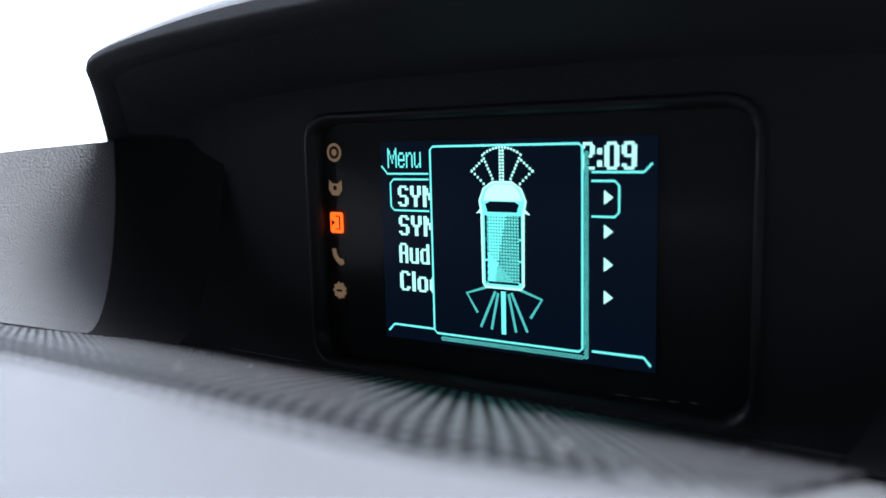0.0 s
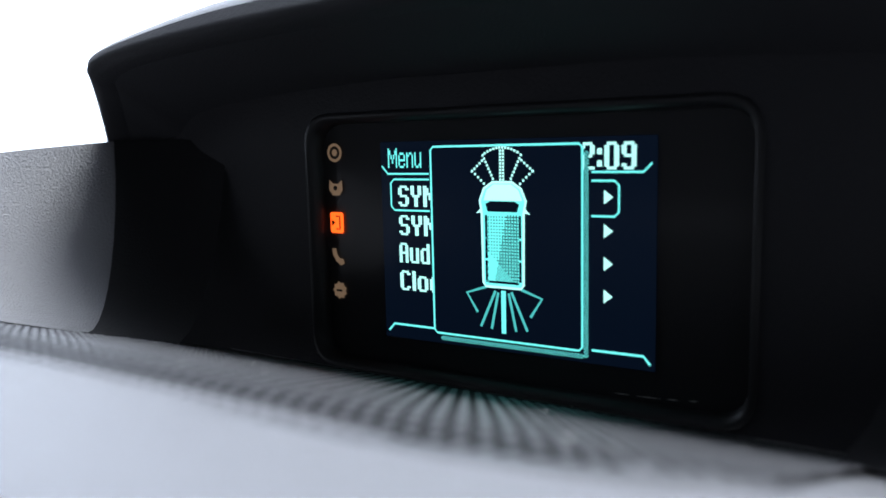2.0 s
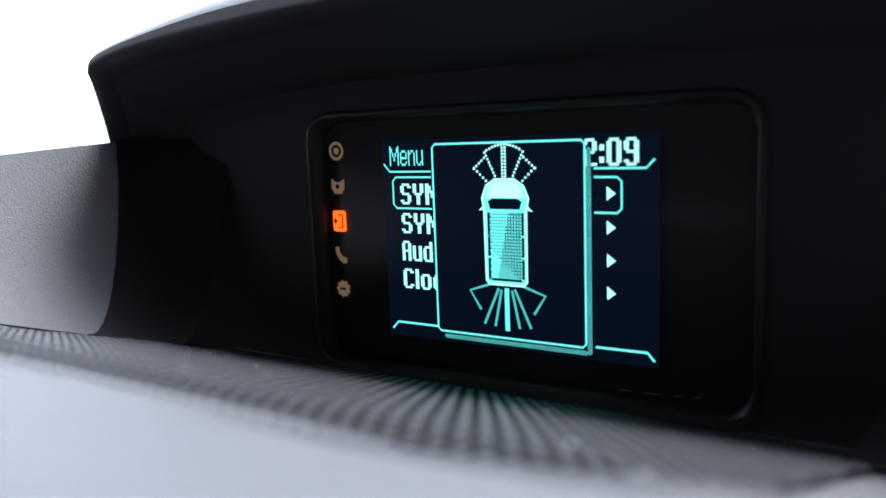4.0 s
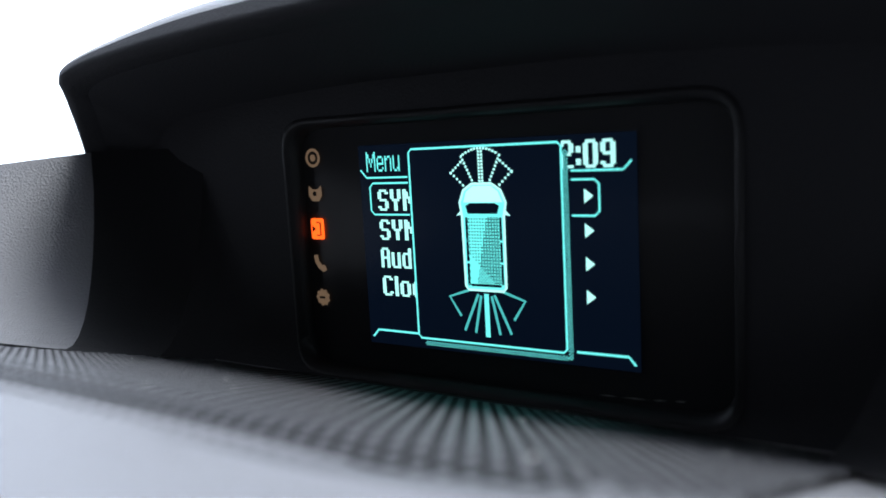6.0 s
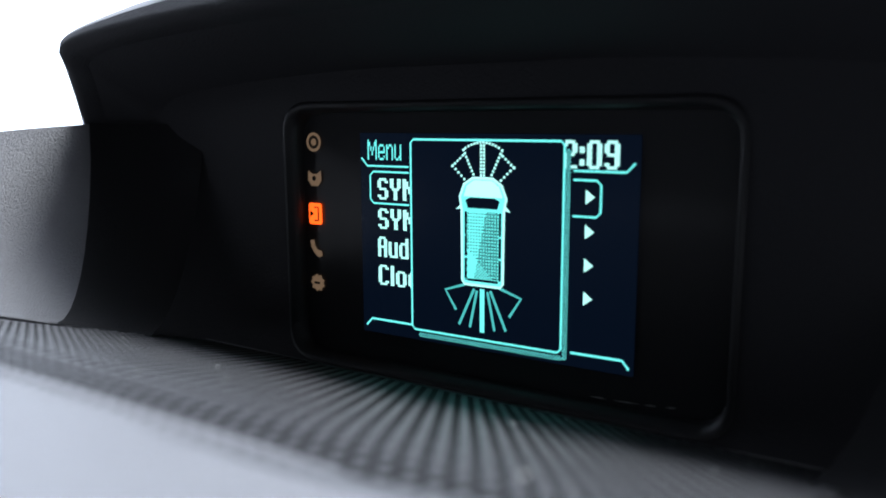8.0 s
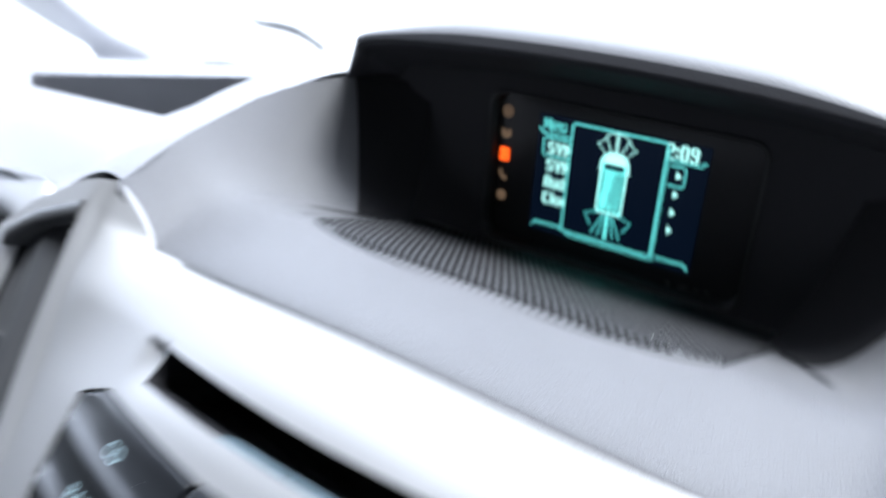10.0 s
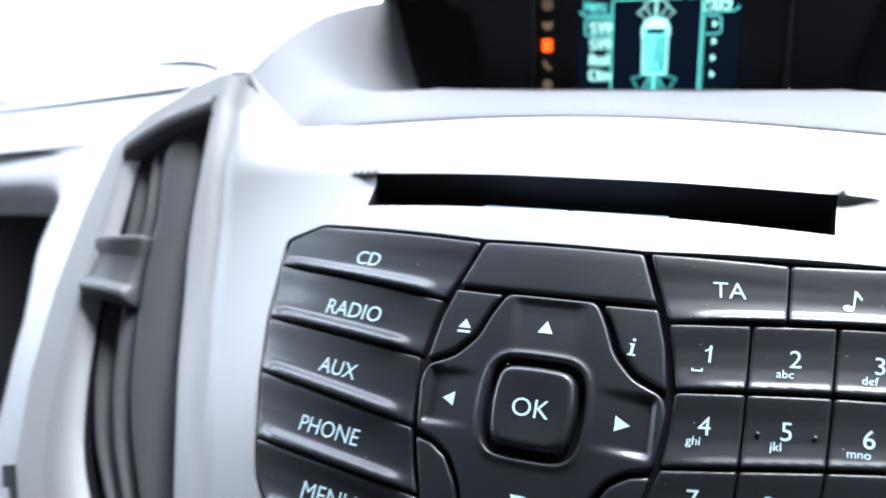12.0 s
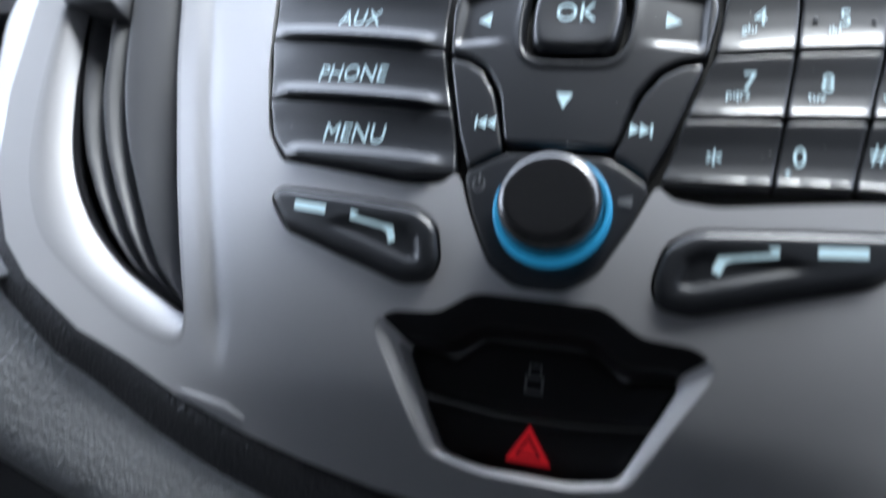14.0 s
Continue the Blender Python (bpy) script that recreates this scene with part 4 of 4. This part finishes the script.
GLYPHS = {
    "S": ".####. ##..## ##.... ##.... .####. ....## ....## ##..## .####.", "Y": "##..## ##..## ##..## ##..## .####. ..##.. ..##.. ..##.. ..##..",
    "N": "##..## ###.## ###.## ###### ##.### ##.### ##..## ##..## ##..##", "A": ".####. ##..## ##..## ##..## ###### ##..## ##..## ##..## ##..##",
    "u": "...... ...... ##..## ##..## ##..## ##..## ##..## ##..## .#####", "d": "....## ....## .##### ##..## ##..## ##..## ##..## ##..## .#####",
    "C": ".####. ##..## ##.... ##.... ##.... ##.... ##.... ##..## .####.", "l": "## ## ## ## ## ## ## ## ##",
    "o": "...... ...... .####. ##..## ##..## ##..## ##..## ##..## .####.", "c": "... ... .## ##. ##. ##. ##. ##. .##",
    "2": ".####. ##..## ....## ....## .####. ##.... ##.... ##.... ######", "0": ".####. ##..## ##..## ##..## ##..## ##..## ##..## ##..## .####.",
    "9": ".####. ##..## ##..## ##..## .##### ....## ....## ##..## .####.", ":": ".. .. ## ## .. .. ## ## ..",
    "M": "#.....# ##...## ##...## #.#.#.# #.#.#.# #..#..# #..#..# #.....# #.....#", "e": "..... ..... .###. #...# #...# ##### #.... #...# .###.",
    "n": "..... ..... #.##. ##..# #...# #...# #...# #...# #...#", "U": "..... ..... #...# #...# #...# #...# #...# #..## .##.#"}


def on_screen(text, x0, x1, z0, z1, mat=WHITE, off=0.5):
    """A word in square dots that fills the given box."""
    cells, at = [], 0
    for ch in text:
        rows = GLYPHS[ch].split()
        cells += [(at + i, 8 - r) for r, row in enumerate(rows) for i, c in enumerate(row) if c == "#"]
        at += len(rows[0]) + 1
    w, h = (x1 - x0) / (at - 1), (z1 - z0) / 9
    dep = flat_z(off)
    verts, faces = [], []
    for i, r in cells:
        o = len(verts)
        x, z = x0 + i * w, z0 + r * h
        verts += [(x + a * w, float(dep(x, z + b * h)), z + b * h) for a, b in ((0.02, 0.02), (0.98, 0.02), (0.98, 0.98), (0.02, 0.98))]
        faces.append((o, o + 1, o + 2, o + 3))
    return mesh_object("screen_text", verts, faces, mat, scr, "", SCREEN, True)


on_screen("MenU", -40.6, -28.2, 124, 130, CYAN)
on_screen("2:09", 22.9, 38.2, 123.3, 130.5, WHITE)
on_screen("SYN", -37.1, -23.9, 112.2, 118.6)
on_screen("SYN", -37.1, -23.9, 103.3, 109.5)
on_screen("Aud", -37.3, -26.0, 94.7, 100.9)
on_screen("Cloc", -37.3, -24.2, 86, 92.2)
stroke("screen_line", [(-43, 124.6), (-40.8, 122.2), (-25.6, 122.2)], 0.55, CYAN)
stroke("screen_line", [(26, 122.7), (40.1, 122.7), (42.3, 125)], 0.55, CYAN)
stroke("screen_line", [(-42.2, 72.6), (-40, 74.9), (-25, 74.9)], 0.65, CYAN)
stroke("screen_line", [(26.2, 74.3), (40.5, 74.4), (42.4, 72.2)], 0.65, CYAN)
stroke("selection_box", [(-25.6, 120.5), (-38.6, 120.5), (-39.8, 119.3), (-39.8, 112.2), (-38.6, 111), (-25.6, 111)], 0.55, CYAN)
stroke("selection_box", [(26, 120.4), (32.4, 120.4), (33.6, 119.2), (33.6, 112.2), (32.4, 111), (26, 111)], 0.55, CYAN)
for z in (116.1, 107.1, 98.3, 89.5):
    flat_shape("menu_arrow", [(29.5, z + 1.9), (29.5, z - 1.9), (32, z)], flat_z(0.5), WHITE, scr, "", SCREEN)
pop = flat_shape("pop_up_panel", [(-24.6, 73.8), (23.6, 73.8), (23.6, 130.2), (-24.6, 130.2)], flat_z(0.7), NAVY, scr, "dark pop-up panel", SCREEN)
stroke("pop_up_frame", [(-23.6, 130.2), (22.6, 130.2), (23.6, 129.2), (23.6, 74.8), (22.6, 73.8), (-23.6, 73.8), (-24.6, 74.8), (-24.6, 129.2)], 0.62, CYAN, 0.9, True)
stroke("pop_up_shadow", [(24.75, 128.4), (24.75, 72.35), (-22, 72.35)], 1.3, NAVY, 0.9)
# the van's picture: body, bonnet, mirrors, screen
body = [(-7.0, 90.6), (-6.2, 89.6), (5.2, 89.6), (6.0, 90.6), (6.2, 111), (6.9, 114.5), (5.4, 118), (2.6, 119.8), (-3.6, 119.8), (-6.4, 118), (-7.8, 114.5), (-7.2, 111)]
flat_shape("van_picture", body, flat_z(0.9), CYAN, scr, "", SCREEN)
stroke("van_outline", body, 0.7, WHITE, 1.1, True)
for x in (-5.9, 5.0):                                 # dark gap inside the outline, with bright stays across it
    for z0, z1 in ((91.4, 97.2), (97.8, 103.4), (104, 110.4)):
        stroke("van_side_gap", [(x, z0), (x + 0.02, z1)], 0.75, NAVY, 1.05)
stroke("van_tail_gap", [(-5.2, 91), (4.4, 91)], 0.7, NAVY, 1.05)
flat_shape("van_bonnet", [(-6.6, 114.6), (5.8, 114.6), (4.6, 117.6), (2.4, 119.2), (-3.4, 119.2), (-5.6, 117.6)], flat_z(1.0), WHITE, scr, "", SCREEN)
flat_shape("van_windscreen", [(-5.2, 111.4), (4.2, 111.4), (4.9, 113.6), (3.4, 114.4), (-4.4, 114.4), (-5.9, 113.6)], flat_z(1.2), NAVY, scr, "", SCREEN)


def dots(name, places, w, mat, off):
    """Small square dots at many places of the screen, in one mesh."""
    dep = flat_z(off)
    verts, faces = [], []
    for x, z in places:
        o = len(verts)
        verts += [(x + a * w / 2, float(dep(x, z + b * w / 2)), z + b * w / 2) for a, b in ((-1, -1), (1, -1), (1, 1), (-1, 1))]
        faces.append((o, o + 1, o + 2, o + 3))
    return tagged(mesh_object(name, verts, faces, mat, scr, "", SCREEN, True), kind="stuff")


P = 0.45                                              # pitch of the screen's dots
grid = [(-6.0 + i * P, 91 + j * P, i, j) for i in range(25) for j in range(44)]
dots("van_dither", [(x, z) for x, z, i, j in grid if x < 4.8 and ((x > -1.5 + (z - 100) * 0.2 and (i + j) % 2) or (i % 2 == 0 and j % 2 == 0 and z > 94 - x) or (x < -5.2 and j % 4 < 2))], P * 0.85, NAVY, 1.0)
dots("pop_up_dither", [(24.3 + (k % 3) * 0.45, 72.2 + k // 3 * 0.45) for k in range(375) if (k % 3 + k // 3) % 2] + [(-22 + k // 3 * 0.45, 71.9 + (k % 3) * 0.45) for k in range(309) if (k % 3 + k // 3) % 2], P * 0.8, CYAN, 1.0)
flat_shape("van_mirror", [(-7.2, 112.8), (-9.2, 110.8), (-7.2, 111.2)], flat_z(0.9), WHITE, scr, "", SCREEN)
flat_shape("van_mirror", [(6.2, 112.8), (8.2, 110.8), (6.2, 111.2)], flat_z(0.9), WHITE, scr, "", SCREEN)
front_dots = [(-0.6 + q, 120.6 + k * 0.9) for k in range(10) for q in (-0.45, 0.45)]
for k in (-0.5, 0.5):
    front_dots += [(-0.6 + 5.0 * math.sin(k) * 1.2 + math.sin(k) * t, 120.8 + t) for t in np.arange(0, 7, 0.95)]
for k in (-1, 1):
    front_dots += [(-0.6 + k * (5.8 + t), 119.4 + t * 0.95) for t in np.arange(0, 4.2, 0.95)]
    front_dots += [(-0.6 + k * (9.7 - t * 0.9), 122.9 + t * 0.8) for t in np.arange(0, 4.6, 0.95)]
front_dots += [(-0.6 + x, 129.6 - x * x * 0.055) for x in np.arange(-5.4, 5.5, 0.95)]
dots("sensor_dots", front_dots, 0.66, WHITE, 1.0)
for k in (-1, 1):
    stroke("sensor_ray", [(-0.6 + k * 2.6, 88.4), (-0.6 + k * 7.6, 77.4)], 0.8, DIM, 0.9)
    stroke("sensor_ray", [(-0.6 + k * 1.7, 88.0), (-0.6 + k * 4.0, 77.0)], 0.8, DIM, 0.9)
    stroke("sensor_arc", [(-0.6 + k * 5.6, 89.4), (-0.6 + k * 12.2, 87.2), (-0.6 + k * 8.6, 81.6)], 0.8, DIM, 0.9)
stroke("sensor_ray", [(-0.6, 88.6), (-0.6, 76)], 1.5, CYAN, 0.9)

# status icons beside the screen
for i, z in enumerate((129, 117.6, 106.3, 95, 83.8)):
    dep = flat_z(0.5)
    name = ("disc_icon", "headphones_icon", "input_icon", "phone_icon", "settings_icon")[i]
    ic = new(name)
    ic.parent = dsp
    circ = lambda r, n=20, x0=-62, z0=z: [(x0 + r * math.cos(a), z0 + r * math.sin(a)) for a in np.linspace(0, 2 * math.pi, n + 1)[:-1]]
    if i == 0:
        strip("outer_circle", [(x, float(dep(x, q)), q) for x, q in circ(3.0)], [(x, float(dep(x, q)), q) for x, q in circ(2.1)], TAN, ic, "", SCREEN)
        flat_shape("inner_dot", circ(1.1), dep, TAN, ic, "", SCREEN)
    elif i == 1:
        flat_shape("ear_cups", [(-64.6, z + 2.6), (-63, z + 1.4), (-61, z + 1.4), (-59.4, z + 2.6), (-59.2, z - 0.6), (-60.6, z - 2.4), (-63.4, z - 2.4), (-64.8, z - 0.6)], dep, TAN, ic, "", SCREEN)
        flat_shape("band_mark", circ(0.8), flat_z(0.8), GROOVE, ic, "", SCREEN)
    elif i == 2:
        flat_shape("square", rounded([(-64.8, z - 3.4), (-59.4, z - 3.4), (-59.4, z + 3.4), (-64.8, z + 3.4)], 0.9, 3), dep, ORANGE, ic, "lit orange square", SCREEN)
        stroke("bracket", [(-62.2, z + 2.1), (-60.6, z + 2.1), (-60.6, z - 2.1), (-62.2, z - 2.1)], 0.6, BLACK, 0.9)
        flat_shape("wedge", [(-64, z + 1.1), (-64, z - 1.1), (-62.4, z)], flat_z(0.9), BLACK, ic, "", SCREEN)
    elif i == 3:
        flat_shape("handset", [(-64.6, z + 2.6), (-63, z + 2.8), (-62.6, z + 0.8), (-61.6, z - 0.4), (-60, z - 0.6), (-59.6, z - 2.2), (-61.2, z - 2.8), (-63.2, z - 1.4), (-64.4, z + 0.6)], dep, TAN, ic, "", SCREEN)
    else:
        cog = [(-62 + (3.0 if k % 2 else 2.4) * math.cos(k * math.pi / 9), z + (3.0 if k % 2 else 2.4) * math.sin(k * math.pi / 9)) for k in range(18)]
        flat_shape("cog", cog, dep, TAN, ic, "", SCREEN)
        stroke("cog_bar", [(-63.2, z), (-60.8, z)], 0.7, GROOVE, 0.9)

# upper dashboard to both sides, down to the windscreen's foot
def top_z(x, y):
    ax = abs(x)
    base = np.interp(y, [60, 100, 141, 185, 219, 241, 281, 330, 410, 650], [10, 36, 54, 68, 75.5, 78, 79.5, 85, 91, 70])
    up = np.interp(y, RIDGE_Y + [650], RIDGE_Z + [62])
    t = sm(158, 300, ax)
    return float(up * (1 - t) + base * t - 0.1 * max(ax - 300, 0))


for s, nm in ((-1, "dashboard_top"), (1, "dashboard_top")):
    hole = [(-660, 322), (-420, 410), (-329, 241), (-585, 281)]
    pts = [(-158, 99), (-164, 140), (-168, 262), (-168, 650), (-1000, 650), (-1000, 141), (-290, 139), (-262, 125), (-222, 108), (-180, 104)]
    v, f, loops = fill(pts, 14, [hole] if s < 0 else [])
    verts = [(-s * x, y, top_z(x, y)) for x, y in v]
    if s < 0:
        o = len(verts)
        hl = dense(hole, 20)
        k = len(hl)
        verts += [(x, y, top_z(x, y)) for x, y in hl] + [(x, y, top_z(x, y) - 60) for x, y in hl]
        f = f + [(o + i, o + (i + 1) % k, o + k + (i + 1) % k, o + k + i) for i in range(k)]
    ob = mesh_object(nm, verts, f, SOFT, None, "", TO_WORLD)
    tagged(ob, "grained grey upper dashboard beside the display", "dashboard", kind="structure")
fr = [(-1000, 141), (-640, 140), (-290, 139), (-262, 125), (-222, 108), (-180, 104)]
joint = strip("dashboard_joint", [(x, y + 2, top_z(x, y) - 0.5) for x, y in fr], [(x, y - 1.5, top_z(x, y) - 3.5) for x, y in fr], BLACK, None, "", TO_WORLD, False)
tagged(joint, "dark joint between the upper dashboard and the binnacle", "joint")
tray = mesh_object("storage_recess", [(-720, 420, -25), (-390, 430, 20), (-310, 210, 20), (-720, 210, -25)], [(0, 1, 2, 3)], BLACK, None, "", TO_WORLD, True)
tagged(tray, "black bottom of an open dashboard tray", "tray")

# wiper outside the windscreen
wiper = thing("windscreen_wiper", "thin black windscreen wiper outside the glass", "wiper")


def rod(name, pts, r, mat, parent):
    rows = []
    P = [Vector(p) for p in pts]
    for i, p in enumerate(P):
        d = (P[min(i + 1, len(P) - 1)] - P[max(i - 1, 0)]).normalized()
        u = d.cross(Vector((0, 0, 1))).normalized()
        w = u.cross(d)
        rows.append([tuple(p + (u * math.cos(a) + w * math.sin(a)) * r[i]) for a in np.linspace(0, 2 * math.pi, 9)])
    return loft(name, rows, mat, parent, "", TO_WORLD)


rod("blade", [(-1068, 671, 106), (-900, 665, 104), (-740, 655, 98), (-600, 645, 92)], (2, 2.5, 2.5, 2.5), RUBBER, wiper)
rod("arm", [(-705, 650, 92), (-686, 648, 93), (-650, 648, 94), (-616, 646, 92), (-592, 645, 86), (-566, 645, 76)], (1.5, 5, 6.5, 6.5, 5.5, 5), RUBBER, wiper)

# pillar trim beside the windscreen
edge_line = [(-770, 575, 30), (-784, 570, 44), (-825, 565, 54), (-869, 560, 65), (-910, 550, 80), (-949, 535, 97), (-985, 500, 130), (-1010, 430, 220), (-1025, 300, 420), (-1030, 150, 700), (-1030, 20, 900)]
rows = [[(x - a, y - b, z + c) for a, b, c in ((0, -20, -6), (0, 0, 0), (8, 14, 2), (30, 24, 0), (70, 28, -4), (160, 20, -14))] for x, y, z in edge_line]
tagged(loft("pillar_trim", rows, TRIM, None, "", TO_WORLD), "pale plastic trim of the windscreen pillar", "pillar", kind="structure")

# ground outside the van
tagged(mesh_object("ground", [(-300, -300, -0.9), (300, -300, -0.9), (300, 300, -0.9), (-300, 300, -0.9)], [(0, 1, 2, 3)], GROUND, None, "", Matrix.Identity(4), True), "pale concrete ground outside the van", "ground", kind="structure")

# a small red board on a post outside, seen past the pillar
SIGNRED = material("faded_red_paint", (0.62, 0.1, 0.12), 0.6, 0, 0.1, 60, 0.1)
sign = thing("road_sign", "small faded red board on a post outside the van", "sign")
AT = pose(-6.33, 4.57, 0.0, 0, 0, 54)
box("board", -0.1, 0.1, -0.012, 0.012, 0.66, 0.83, SIGNRED, sign, "faded red board", AT, 0.004)
box("post", -0.02, 0.02, 0.014, 0.05, -0.9, 0.8, TRIM, sign, "pale post", AT, 0.004)

# ---- an unseen cabin added to close the place and shape the light, with its windows open to the sky
C = Matrix.Identity(4)
tagged(box("floor", -0.95, 0.95, -1.7, 0.75, 0.0, 0.05, CLOTH, None, "", C), "dark cabin floor", "floor", kind="structure")
# the roof's front edge is set by how much sky reaches the dashboard
tagged(box("ceiling", -0.95, 0.95, -1.7, 0.1, 1.85, 1.9, CLOTH, None, "", C), "unseen dark grey roof lining whose front edge cuts the light", "ceiling", kind="structure")
tagged(box("wall_rear", -0.95, 0.95, -1.75, -1.7, 0.0, 1.9, CLOTH, None, "", C), "grey rear cabin wall", "wall", kind="structure")
tagged(box("wall_front", -0.95, 0.95, 0.75, 0.8, 0.0, 0.98, CLOTH, None, "", C), "grey bulkhead under the windscreen", "wall", kind="structure")
# out of view: fills the right window to keep side light out
tagged(box("wall_right", 0.95, 1.0, -0.2, 0.2, 1.03, 1.6, CLOTH, None, "", C), "unseen grey panel added to block light from the passenger side", "wall", kind="structure")
for s, nm in ((-1, "wall_left"), (1, "wall_right")):
    tagged(box(nm, s * 0.95, s * 1.0, -1.7, 0.2, 0.0, 1.03, CLOTH, None, "", C), "grey cabin door panel below the window", "wall", kind="structure")
    tagged(box(nm, s * 0.95, s * 1.0, 0.2, 0.8, 0.0, 0.9, CLOTH, None, "", C), "grey cabin side below the front quarter window", "wall", kind="structure")
    tagged(box(nm, s * 0.95, s * 1.0, -1.7, -0.2, 1.03, 1.9, CLOTH, None, "", C), "grey cabin pillar behind the window", "wall", kind="structure")
    tagged(box(nm, s * 0.95, s * 1.0, -0.2, 0.2, 1.6, 1.9, CLOTH, None, "", C), "grey cabin header above the window", "wall", kind="structure")
